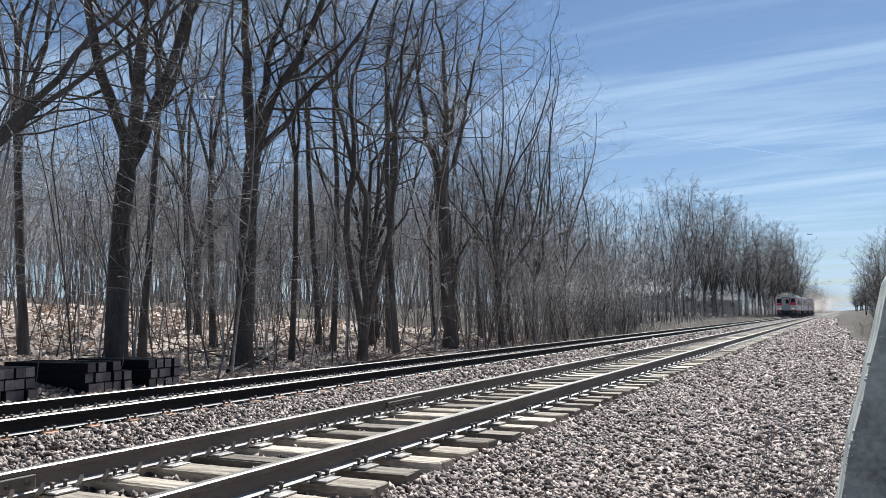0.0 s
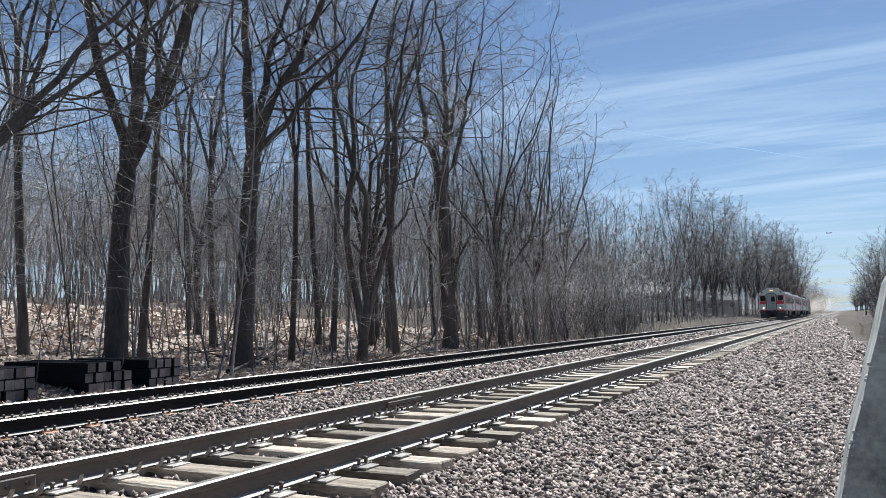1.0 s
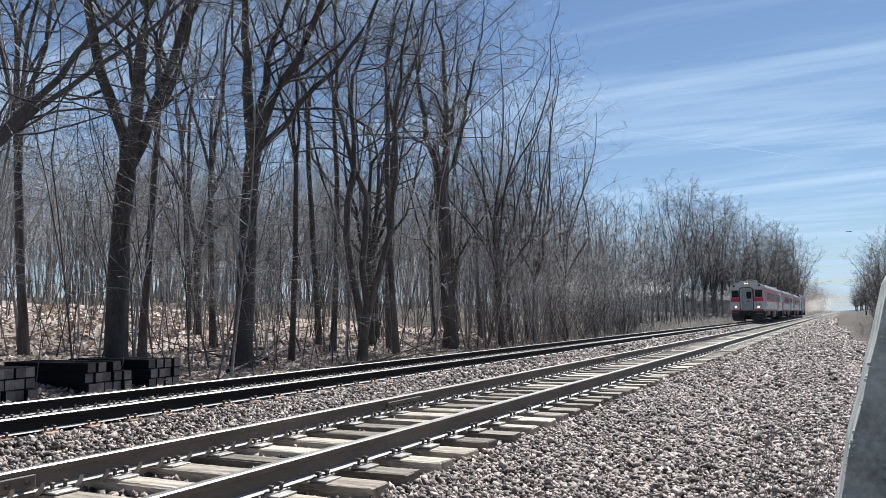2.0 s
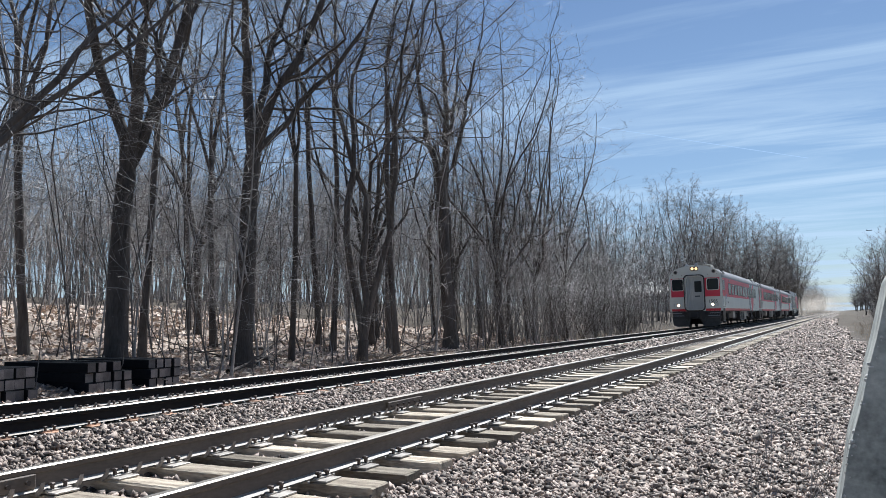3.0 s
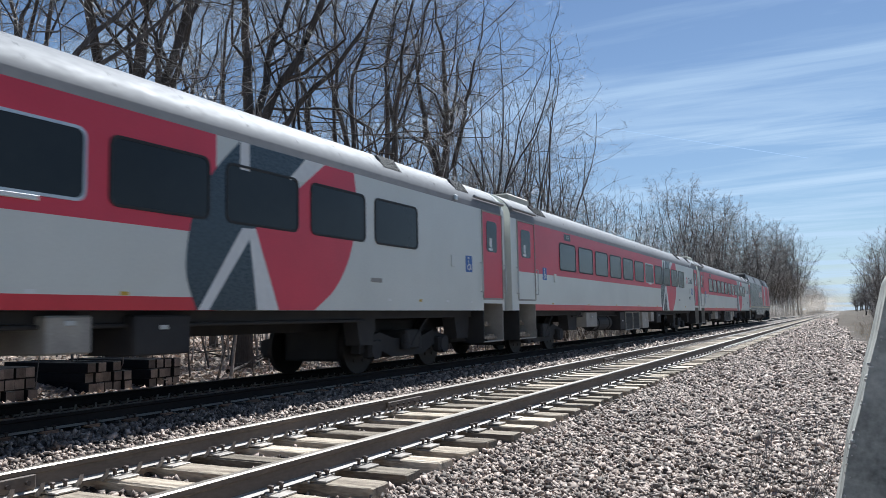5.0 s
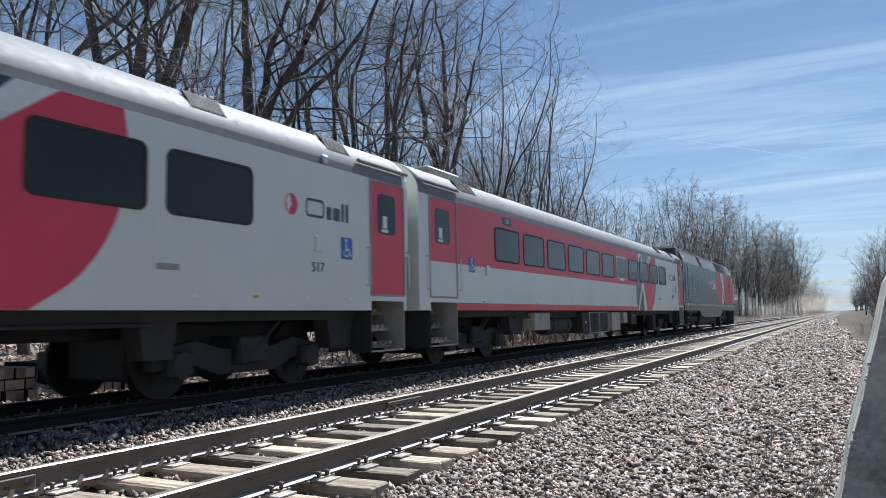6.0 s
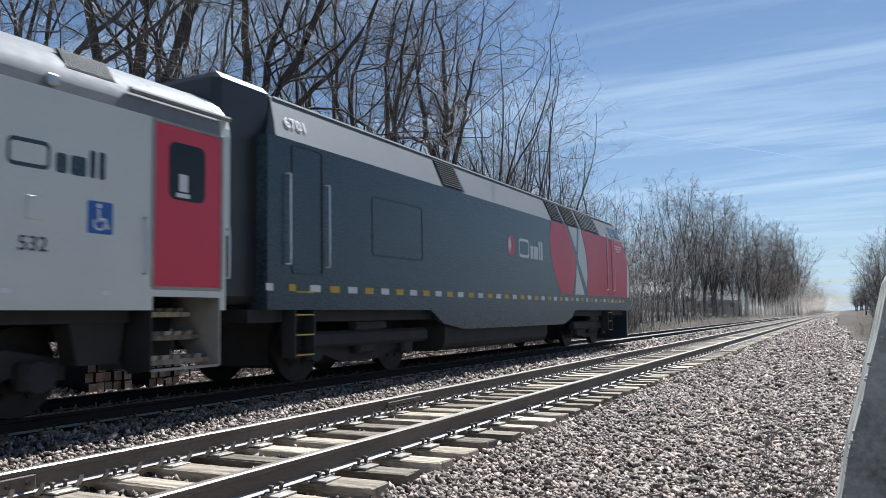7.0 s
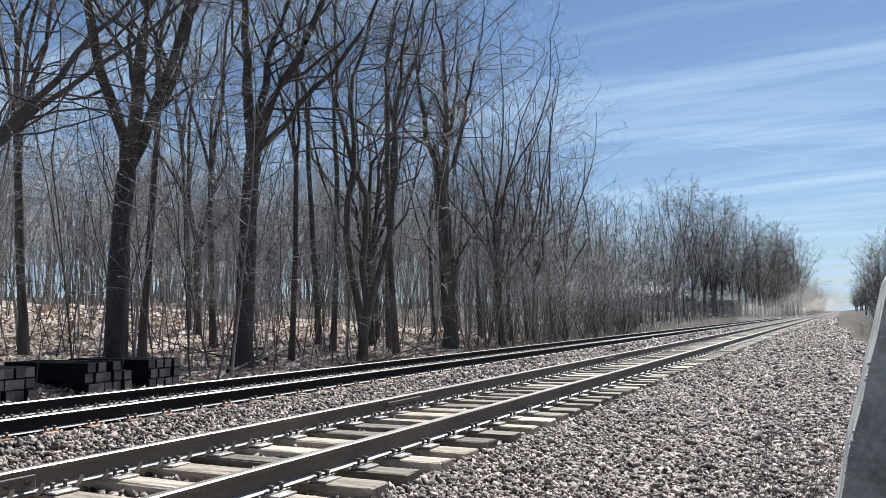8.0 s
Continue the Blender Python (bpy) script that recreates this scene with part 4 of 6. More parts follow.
def locomotive():
    c = thing("locomotive", "dark navy diesel locomotive with grey roof flanks and red cab end", "locomotive", "cars of the train")
    X = 1.50
    part("body", plate(bmesh.new(), [(0.45, 1.12), (0.45, 3.5), (19.15, 3.5), (19.9, 2.62), (19.84, 1.12)], -X, X), NAVY, c)
    # the roof with sloping flanks
    bm = bmesh.new()
    lo = [bm.verts.new(p) for p in ((X, 0.62, 3.5), (X, 19.15, 3.5), (-X, 19.15, 3.5), (-X, 0.62, 3.5))]
    hi = [bm.verts.new(p) for p in ((1.24, 0.80, 4.13), (1.24, 18.93, 4.13), (-1.24, 18.93, 4.13), (-1.24, 0.80, 4.13))]
    top = [bm.verts.new(p) for p in ((1.12, 0.9, 4.19), (1.12, 18.8, 4.19), (-1.12, 18.8, 4.19), (-1.12, 0.9, 4.19))]
    for k in range(4):
        bm.faces.new((lo[k], lo[(k + 1) % 4], hi[(k + 1) % 4], hi[k]))
        bm.faces.new((hi[k], hi[(k + 1) % 4], top[(k + 1) % 4], top[k])).material_index = 1
    bm.faces.new(top).material_index = 1
    bm.faces.new(lo[::-1])
    bmesh.ops.recalc_face_normals(bm, faces=bm.faces)
    part("roof", bm, [LGREY, ROOF], c, "light grey roof with sloping flanks")
    part("rear_hood", box(bmesh.new(), -1.3, 1.3, -0.30, 0.78, 1.2, 4.22, 0.10), BLACK, c)
    part("rear_gangway", box(bmesh.new(), -0.6, 0.6, -0.50, -0.3, 1.2, 3.3, 0.05), RUBBER, c)
    # flank fittings, set on the slope
    tilt = math.degrees(math.atan2(0.26, 0.63))

    def flank(name, y0, y1, v0, v1, mat, label="", thick=0.008, over=0.0, skew=0.0):
        m = Matrix.Translation((X, 0, 3.5)) @ pose(0, 0, 0, 0, -tilt, 0)
        bm = plate(bmesh.new(), [(y0 + skew, v0), (y1 + skew, v0), (y1, v1), (y0, v1)], 0.001 + over, 0.001 + over + thick)
        bmesh.ops.transform(bm, matrix=m, verts=bm.verts)
        return part(name, bm, mat, c, label)

    for y0, y1 in ((5.55, 6.45), (11.80, 12.75), (12.95, 14.15), (14.40, 16.30)):
        g = flank("air_intake", y0, y1, 0.04, 0.64, BLACK, "black louvred air intake", skew=0.10)
        for k in range(11):
            s = flank("louvre", y0 + 0.02, y1 - 0.02, 0.06 + 0.052 * k, 0.076 + 0.052 * k, LGREY if y0 > 14 else UNDER, thick=0.02, over=0.008, skew=0.0)
            s.parent = g
    for y0, y1 in ((17.75, 18.45), (18.52, 19.0)):
        flank("cab_window", y0, y1, 0.08, 0.45, GLASS, "dark cab side window")
    flank("roof_edge", 0.85, 18.9, 0.655, 0.69, ROOF, thick=0.02)
    # windscreen
    bm = plate(bmesh.new(), [(-1.2, 0.02), (1.2, 0.02), (1.05, 0.5), (-1.05, 0.5)], 0.0, 0.012, "y")
    bmesh.ops.transform(bm, matrix=Matrix.Translation((0, 19.15, 3.52)) @ pose(0, 0, 0, 19, 0, 0), verts=bm.verts)
    part("windscreen", bm, GLASS, c)
    # red cab end and the crossed ribbon
    x = X
    side_panel("livery_field", curve2((11.75, 3.495), (11.62, 2.9), (11.75, 2.4), (12.05, 1.95), (12.44, 1.57)) + curve2((13.30, 1.57), (13.62, 2.0), (13.74, 2.5), (13.45, 3.0), (12.98, 3.495)), RED, c, "red disc of the livery", x)
    for pts in ([(13.15, 3.495), (13.97, 3.495), (13.86, 2.80)], [(14.12, 3.495)] + curve2((14.33, 3.495), (14.68, 2.95), (14.86, 2.37), (14.78, 1.75)) + [(13.96, 2.62)], [(13.86, 2.42), (13.62, 1.57), (14.52, 1.57)]):
        side_panel("livery_stripe", pts, WHITE, c, "off-white livery field", x)
    side_panel("livery_field", curve2((14.42, 3.495), (14.76, 2.95), (14.94, 2.37), (14.82, 1.57)) + [(19.83, 1.57), (19.885, 2.6), (19.13, 3.495)], RED, c, "red cab side", x)
    bm = plate(bmesh.new(), [(-1.49, 0.0), (1.49, 0.0), (1.49, 1.16), (-1.49, 1.16)], 0, 0.006, "y")
    bmesh.ops.transform(bm, matrix=Matrix.Translation((0, 19.9, 2.62)) @ pose(0, 0, 0, 40.5, 0, 0), verts=bm.verts)
    part("nose_panel", bm, RED, c, "red sloping nose")
    part("nose_panel", box(bmesh.new(), -1.49, 1.49, 19.86, 19.905, 1.57, 2.60), RED, c)
    side_panel("livery_stripe", [(19.50, 1.57), (19.825, 1.57), (19.88, 2.58), (19.74, 2.76)] + curve2((19.74, 2.76), (19.66, 2.3), (19.50, 1.57))[1:-1], WHITE, c, "pale nose edge", x, over=0.0041)
    word_bars(c, 8.70, 11.05, 2.36, 2.86, (RED, WHITE, SILVER), x)
    m = Matrix.Translation((X - 0.10, 1.16, 3.76)) @ pose(0, 0, 0, 0, -tilt, 0) @ Matrix.Translation((0.012, 0, 0)) @ SIDE_TEXT
    text_part("fleet_number", "6701", 0.26, m, WHITE, c, "white painted fleet number")
    for y0, y1, z in ((18.12, 18.98, 3.27), (18.22, 18.50, 3.19), (18.62, 18.88, 3.19), (18.34, 18.76, 3.11)):
        part("lettering_bar", box(bmesh.new(), x + 0.001, x + 0.012, y0, y1, z, z + 0.035), WHITE, c, "small white lettering")
    # reflector row, handrails, steps
    n = 40
    for k in range(n):
        y = 0.42 + 0.473 * k
        w = 0.24 if k > 1 else 0.14
        part("reflector", box(bmesh.new(), x, x + 0.006, y, y + w, 1.375, 1.475), YELLOW if k % 2 else WHITE, c)
    for y, z0, z1 in ((0.85, 1.74, 3.0), (1.75, 1.74, 2.96), (16.95, 1.77, 3.58), (17.78, 1.77, 3.6)):
        bm = bmesh.new()
        rod(bm, (x + 0.07, y, z0), (x + 0.07, y, z1), 0.016)
        for z in (z0, z1):
            rod(bm, (x, y - 0.03, z), (x + 0.07, y, z), 0.014)
        part("handrail", bm, CHROME, c)
    for y in (1.05, 17.02):
        for k, z in enumerate((0.48, 0.76, 1.04, 1.36)):
            s = part("step_tread", box(bmesh.new(), x - 0.22, x, y, y + 0.40, z, z + 0.025, 0.005), UNDER, c)
            part("step_edge", box(bmesh.new(), x, x + 0.008, y, y + 0.40, z, z + 0.022), YELLOW, s, "yellow step edge")
        part("step_side", box(bmesh.new(), x - 0.22, x, y - 0.04, y, 0.46, 1.30), UNDER, c)
        part("step_side", box(bmesh.new(), x - 0.22, x, y + 0.40, y + 0.44, 0.46, 1.30), UNDER, c)
    # door outline and hatches
    for y0, y1 in ((0.95, 1.66), (17.06, 17.68)):
        part("cab_door", ring(bmesh.new(), rounded(y0, y1, 1.62, 3.45, 0.06), rounded(y0 + 0.02, y1 - 0.02, 1.64, 3.43, 0.05), x, x + 0.012), BLACK, c)
    part("side_hatch", ring(bmesh.new(), rounded(3.0, 4.7, 2.0, 3.0, 0.08), rounded(3.03, 4.67, 2.03, 2.97, 0.07), x, x + 0.008), BLACK, c)
    # below the body
    for s in (1, -1):
        bm = plate(bmesh.new(), [(5.0, 1.12), (5.5, 0.86), (6.4, 0.74), (12.6, 0.74), (13.3, 0.92), (13.6, 1.12)], s * 1.40, s * 1.49)
        part("side_skirt", bm, NAVY, c)
    bm = plate(bmesh.new(), rounded(-1.35, 1.35, 0.33, 1.0, 0.22), 5.8, 11.6, "y")
    part("fuel_tank", bm, UNDER, c)
    part("frame_rail", box(bmesh.new(), -1.3, 1.3, 0.3, 19.7, 0.95, 1.13), UNDER, c)
    for y in (3.3, 16.2):
        bogie(c, y, 1.37, 0.508)
        for s in (1, -1):
            part("truck_side_frame", box(bmesh.new(), s * 1.16 - 0.1, s * 1.16 + 0.1, y - 2.0, y + 2.0, 0.55, 0.80, 0.05), UNDER, c)
            part("brake_cylinder", cyl(bmesh.new(), (s * 1.2, y, 0.88), (0, 1, 0), 0.09, 0.9, 12), UNDER, c)
    bm = plate(bmesh.new(), [(-1.45, 1.10), (1.45, 1.10), (1.42, 0.20), (0.9, 0.14), (-0.9, 0.14), (-1.42, 0.20)], 19.60, 19.80, "y")
    part("pilot", bm, NAVY, c)
    bm = bmesh.new()
    box(bm, -0.16, 0.16, 19.7, 20.4, 0.72, 0.98, 0.03)
    box(bm, -0.22, 0.22, 20.35, 20.6, 0.68, 1.02, 0.05)
    part("coupler", bm, UNDER, c)
    bm = bmesh.new()
    for y in (4.5, 8.0, 13.2):
        cyl(bm, (0, y, 4.22), (0, 0, 1), 0.55, 0.08, 20)
    box(bm, -0.3, 0.3, 9.4, 10.6, 4.17, 4.30, 0.05)
    part("roof_fan", bm, UNDER, c)
    return c


train = [coach(True, "red and silver passenger cab car with a black gangway front", "1505"),
         coach(False, "red and silver passenger coach with dark windows, coupled mid-train", "517"),
         coach(False, "red and silver passenger coach coupled to the locomotive", "532"),
         locomotive()]


# ---- trees ----
# level directions across and along the general view into the wood
ACROSS, ALONG = np.array([0.887, 0.462, 0.0]), np.array([-0.462, 0.887, 0.0])


def grow(seed, height, radius, lean=(0, 0), fork=0.35, stems=2, spread=0.35, limbs=9, twigs=9, fine=6, levels=4, wander=0.10, stem_dirs=None, limb_len=0.52, limb_from=0.12, sides=(10, 7, 5, 3, 3), segs=(7, 14, 8, 5, 3), angle=0.95, rise=0.025, thin=1.0, limb_rad=0.26):
    """Branches level by level: each level a dict of places (n, k, 3) and radii (n, k)."""
    r = np.random.default_rng(seed)
    out = []

    def run(p, d, length, rad, tip, k, wand, rise, hold=0.0):
        pts, rr, first = [p], [rad], d
        for s in range(k):
            d = d + r.normal(0, wand, d.shape) + np.array([0, 0, rise]) + hold * (first - d)
            d = d / np.linalg.norm(d, axis=1)[:, None]
            p = p + d * (length / k)[:, None]
            pts.append(p)
            rr.append(tip + (rad - tip) * (1 - (s + 1) / k) ** 1.25)
        return np.stack(pts, 1), np.stack(rr, 1)

    def split(pts, rr, lengths, per, t0, angle, ratio, k):
        n, m = pts.shape[0], pts.shape[1]
        idx = np.repeat(np.arange(n), per)
        t = t0 + (0.99 - t0) * ((np.tile(np.arange(per), n) + r.uniform(0, 1, n * per)) / per)
        u = t * (m - 1)
        i = np.minimum(u.astype(int), m - 2)
        fr = (u - i)[:, None]
        a, b = pts[idx, i], pts[idx, i + 1]
        p = a + (b - a) * fr
        d = b - a
        d /= np.linalg.norm(d, axis=1)[:, None]
        side = np.cross(d, r.normal(size=d.shape))
        side /= np.linalg.norm(side, axis=1)[:, None] + 1e-9
        ang = r.normal(angle, 0.22, len(t))[:, None]
        nd = d * np.cos(ang) + side * np.sin(ang)
        rad = (rr[idx, i] * (1 - fr[:, 0]) + rr[idx, i + 1] * fr[:, 0]) * r.uniform(0.28, 0.5, len(t))
        ln = lengths[idx] * ratio * (1.15 - 0.75 * t) * r.uniform(0.6, 1.25, len(t))
        return p, nd, ln, rad

    base = np.array([[0, 0, -0.25]])
    d0 = np.array([[lean[0], lean[1], 1.0]])
    d0 /= np.linalg.norm(d0)
    hf = height * fork
    pts, rr = run(base, d0, np.array([hf]), np.array([radius * 1.15]), np.array([radius * 0.86]), segs[0], 0.03, 0.02)
    rr[0, 0] *= 1.35
    out.append((pts, rr, sides[0]))
    az = r.uniform(0, 6.28) + np.arange(stems) * 6.283 / stems
    dirs = (pts[0, -1] - pts[0, -2])
    dirs = dirs / np.linalg.norm(dirs)
    sp = spread * r.uniform(0.6, 1.2, stems)
    sp[0] *= 0.35
    sd = dirs + np.stack([np.cos(az) * sp, np.sin(az) * sp, np.zeros(stems)], -1)
    if stem_dirs is not None:
        sd = np.array([ACROSS * a + ALONG * b + np.array([0, 0, 1.0]) for a, b in stem_dirs])
    sd /= np.linalg.norm(sd, axis=1)[:, None]
    ls = height * (1 - fork) * r.uniform(0.8, 1.05, stems)
    ls[0] = height * (1 - fork)
    p1, r1 = run(np.repeat(pts[:, -1], stems, 0), sd, ls, radius * 0.74 * np.clip(1.12 - 1.1 * np.linalg.norm(sd[:, :2], axis=1), 0.38, 1.0), np.full(stems, 0.012), segs[1], wander * 0.95, 0.035, 0.35)
    out.append((p1, r1, sides[1]))
    p, d, ln, rad = split(p1, r1, ls, limbs, limb_from, angle, limb_len, 0)
    rad = np.clip(rad, 0.012, radius * limb_rad)
    p2, r2 = run(p, d, ln, rad, np.full(len(ln), 0.006), segs[2], wander * 2.0, rise, 0.2)
    out.append((p2, r2, sides[2]))
    if levels >= 4:
        p, d, ln, rad = split(p2, r2, ln, twigs, 0.10, 0.85, 0.46, 0)
        p3, r3 = run(p, d, ln, np.clip(rad, 0.004, 0.022) * thin, np.full(len(ln), 0.0025) * thin, segs[3], wander * 2.2, 0.01)
        out.append((p3, r3, sides[3]))
        if fine:
            p, d, ln, rad = split(p3, r3, ln, fine, 0.08, 0.8, 0.5, 0)
            p4, r4 = run(p, d, np.maximum(ln, 0.22), np.clip(rad, 0.0025, 0.0045) * thin, np.full(len(ln), 0.0018) * thin, segs[4], wander * 2.0, 0.01)
            out.append((p4, r4, sides[4]))
    return out


def tubes(levels):
    V, F, base = [], [], 0
    for pts, rr, sides in levels:
        n, k = rr.shape
        tan = np.gradient(pts, axis=1)
        tan /= np.linalg.norm(tan, axis=2)[..., None] + 1e-9
        ref = np.where(np.abs(tan[..., 2:3]) > 0.9, np.array([1.0, 0, 0]), np.array([0, 0, 1.0]))
        u = np.cross(tan, ref)
        u /= np.linalg.norm(u, axis=2)[..., None] + 1e-9
        w = np.cross(tan, u)
        a = np.arange(sides) * 2 * np.pi / sides
        vv = pts[:, :, None, :] + rr[:, :, None, None] * (u[:, :, None, :] * np.cos(a)[None, None, :, None] + w[:, :, None, :] * np.sin(a)[None, None, :, None])
        if k == 2 and sides == 3:
            # the finest twigs run out to a point
            V.append(np.concatenate([vv[:, 0], pts[:, 1:2]], 1).reshape(-1, 3))
            o, s = np.meshgrid(base + np.arange(n) * 4, np.arange(3), indexing="ij")
            F.append(np.stack([o + s, o + (s + 1) % 3, o + 3], -1).reshape(-1, 3))
            base += n * 4
            continue
        V.append(vv.reshape(-1, 3))
        i, j, s = np.meshgrid(np.arange(n), np.arange(k - 1), np.arange(sides), indexing="ij")
        o = base + i * k * sides + j * sides
        q = np.stack([o + s, o + (s + 1) % sides, o + sides + (s + 1) % sides, o + sides + s], -1).reshape(-1, 4)
        F.append(np.concatenate([q[:, (0, 1, 2)], q[:, (0, 2, 3)]]))
        base += n * k * sides
    return np.concatenate(V), np.concatenate(F)


def tree_meshes(twig=CROWNTWIG, **spec):
    lv = grow(**spec)
    return mesh_np("trunk", *tubes(lv[:3]), BARK), mesh_np("crown", *tubes(lv[3:]), twig)


def tree(meshes, x, y, turn=0.0, size=1.0, label="", group="", tilt=(0, 0)):
    t = thing("tree", label or "bare leafless tree with grey-brown bark on the bank", "tree", group)
    t.matrix_basis = pose(x, y, float(ground_z(x, y)), tilt[0], tilt[1], turn) @ Matrix.Diagonal((size, size, size, 1))
    child("trunk", meshes[0], t, Matrix.Identity(4))
    tagged(child("crown", meshes[1], t, Matrix.Identity(4)), label="bare branches and fine twigs")
    return t


def wood_stuff(name, spots, seed, label, mat, shapes, lean=0.06):
    """Many distant or thin trees as one joined mesh: shapes are grown once, then turned, sized and set down."""
    r = np.random.default_rng(seed)
    VV, FF, base = [], [], 0
    for x, y, size in spots:
        v, f = shapes[r.integers(len(shapes))]
        a = r.uniform(0, 6.283)
        ca, sa = np.cos(a), np.sin(a)
        lx, ly = r.normal(0, lean, 2)
        w = v * size
        p = np.stack([w[:, 0] * ca - w[:, 1] * sa + w[:, 2] * lx + x, w[:, 0] * sa + w[:, 1] * ca + w[:, 2] * ly + y, w[:, 2] + float(ground_z(x, y))], -1)
        VV.append(p)
        FF.append(f + base)
        base += len(v)
    return tagged(new(name, mesh_np(name, np.concatenate(VV), np.concatenate(FF), mat)), label, "woodland", kind="stuff")


WOOD = "bare trees of the wood"
MAIN = "large bare tree with dark grey bark at the wood's edge"
# the large trees at the edge of the wood, each grown to its own forks
for x, y, spec in (
        (-15.6, 12.7, dict(seed=11, height=19, radius=0.25, fork=0.27, stems=4, stem_dirs=[(0.10, 0.0), (-0.19, 0.05), (0.25, 0.1), (0.55, -0.2)], limbs=15, twigs=13, fine=8)),
        (-15.6, 17.1, dict(seed=12, height=20, radius=0.27, fork=0.33, stems=4, stem_dirs=[(0.28, 0.0), (0.14, 0.3), (-0.10, 0.1), (0.60, 0.1)], limbs=15, twigs=13, fine=8)),
        (-14.4, 21.6, dict(seed=13, height=20, radius=0.20, fork=0.05, stems=3, stem_dirs=[(-0.01, 0.05), (0.09, 0.1), (0.19, -0.1)], limbs=22, twigs=13, fine=8, limb_from=0.3)),
        (-15.4, 30.1, dict(seed=14, height=19, radius=0.27, fork=0.40, stems=4, stem_dirs=[(0.06, 0.0), (-0.16, 0.1), (0.34, -0.1), (0.02, 0.3)], limbs=16, twigs=13, fine=9)),
        (-14.6, 7.4, dict(seed=15, height=15, radius=0.23, fork=0.21, lean=(0.12, 0.06), stems=3, stem_dirs=[(0.80, 0.05), (0.42, 0.25), (0.05, 0.1)], limbs=13, twigs=12, fine=8)),
        (-15.2, 5.6, dict(seed=16, height=16, radius=0.18, fork=0.27, stems=3, stem_dirs=[(0.75, 0.2), (0.45, 0.0), (-0.1, 0.1)], limbs=13, twigs=12, fine=8))):
    spec["segs"], spec["wander"] = (7, 16, 9, 3, 1), 0.16
    tree(tree_meshes(**spec), x, y, label=MAIN, group=WOOD)

TALL = [tree_meshes(seed=21, height=18, radius=0.115, fork=0.35, stems=3, spread=0.28, limbs=12, twigs=11, fine=5, wander=0.16, limb_len=0.38, sides=(7, 5, 4, 3, 3), segs=(5, 9, 5, 3, 1)),
        tree_meshes(seed=22, height=19, radius=0.10, fork=0.45, stems=2, spread=0.20, limbs=16, twigs=11, fine=5, wander=0.16, limb_len=0.34, sides=(7, 5, 4, 3, 3), segs=(5, 9, 5, 3, 1)),
        tree_meshes(seed=23, height=17, radius=0.15, fork=0.22, stems=5, spread=0.30, limbs=10, twigs=11, fine=5, wander=0.16, limb_len=0.44, sides=(7, 5, 4, 3, 3), segs=(5, 9, 5, 3, 1)),
        tree_meshes(seed=24, height=16, radius=0.085, fork=0.40, stems=3, spread=0.30, limbs=11, twigs=11, fine=5, wander=0.16, limb_len=0.38, sides=(7, 5, 4, 3, 3), segs=(5, 9, 5, 3, 1))]
# broad fans of many stems that divide low down, with a close rounded crown
FARTREE = [tree_meshes(twig=CLUMPTWIG, seed=25 + k, angle=0.85, rise=0.05, height=20, radius=0.19, fork=0.20, stems=4, spread=0.34, wander=0.12, limb_from=0.03, limbs=15, twigs=9, fine=5, limb_len=0.40, limb_rad=0.3, sides=(6, 4, 3, 3, 3), segs=(4, 7, 4, 1, 1), thin=2.9) for k in range(3)]
LOOKS = ("slender bare tree with grey bark in the wood", "tall thin bare tree with two stems", "many-stemmed bare tree with spreading branches", "young bare tree with fine grey twigs")
rt = random.Random(7)
# behind the first row, at the left
for x, y, k, size in ((-16.5, 9.2, 1, 0.95), (-18.2, 10.6, 3, 1.05), (-18.5, 16.0, 1, 1.05), (-26, 25.6, 2, 1.15), (-19.5, 13.0, 0, 1.0), (-20, 20.5, 0, 1.05), (-15.8, 19.6, 3, 1.05), (-17.5, 24.2, 1, 1.05),
                      (-15.2, 25.2, 1, 1.1), (-18.5, 28.5, 2, 1.05), (-14.8, 34.5, 2, 0.88), (-15.8, 38.0, 2, 0.86), (-16.0, 41.0, 0, 0.76), (-14.6, 44.0, 1, 0.64), (-17.5, 46.5, 0, 0.74), (-14.6, 52.0, 3, 0.55),
                      (-16.5, 56.0, 2, 0.66), (-18.0, 62.0, 0, 0.66), (-20.5, 69.0, 2, 0.78), (-23.5, 79.0, 3, 0.9), (-26.5, 88.0, 2, 0.85), (-29.5, 98.0, 0, 0.8), (-24, 20, 1, 1.1), (-30, 34, 0, 1.15), (-19.5, 26.0, 1, 1.15), (-20.5, 32.0, 2, 1.08), (-21.0, 39.0, 0, 0.98), (-17.0, 27.6, 1, 1.15), (-22.0, 14.6, 1, 1.1), (-18.5, 36.5, 2, 0.85), (-19.5, 42.0, 0, 0.8), (-16.8, 33.0, 1, 0.9), (-18.2, 39.5, 3, 0.85), (-20.5, 47.0, 2, 0.75),
                      (-23, 36, 1, 1.1), (-22, 44, 0, 0.9), (-24, 55, 2, 0.85), (-22, 66, 0, 0.8), (-27, 26, 1, 1.1), (-21, 8.5, 1, 1.05), (-24, 12, 0, 1.1), (-28, 16, 2, 1.1),
                      (-15.2, 40.0, 2, 0.98), (-15.5, 46.0, 2, 0.86), (-17.0, 48.0, 2, 0.95), (-15.5, 36.0, 0, 1.0), (-19.0, 75.0, 0, 0.74), (-20.5, 78.0, 2, 0.80), (-19.0, 82.0, 2, 0.76), (-19.5, 90.0, 0, 0.80), (-20.5, 98.0, 2, 0.88), (-21.5, 108.0, 0, 0.85), (-24.5, 130.0, 2, 0.98), (-26.5, 132.0, 0, 0.9), (-23.0, 137.0, 3, 1.0), (-30.0, 128.0, 3, 0.9)):
    tree(TALL[k], x, y, rt.uniform(0, 360), size, LOOKS[k], WOOD)
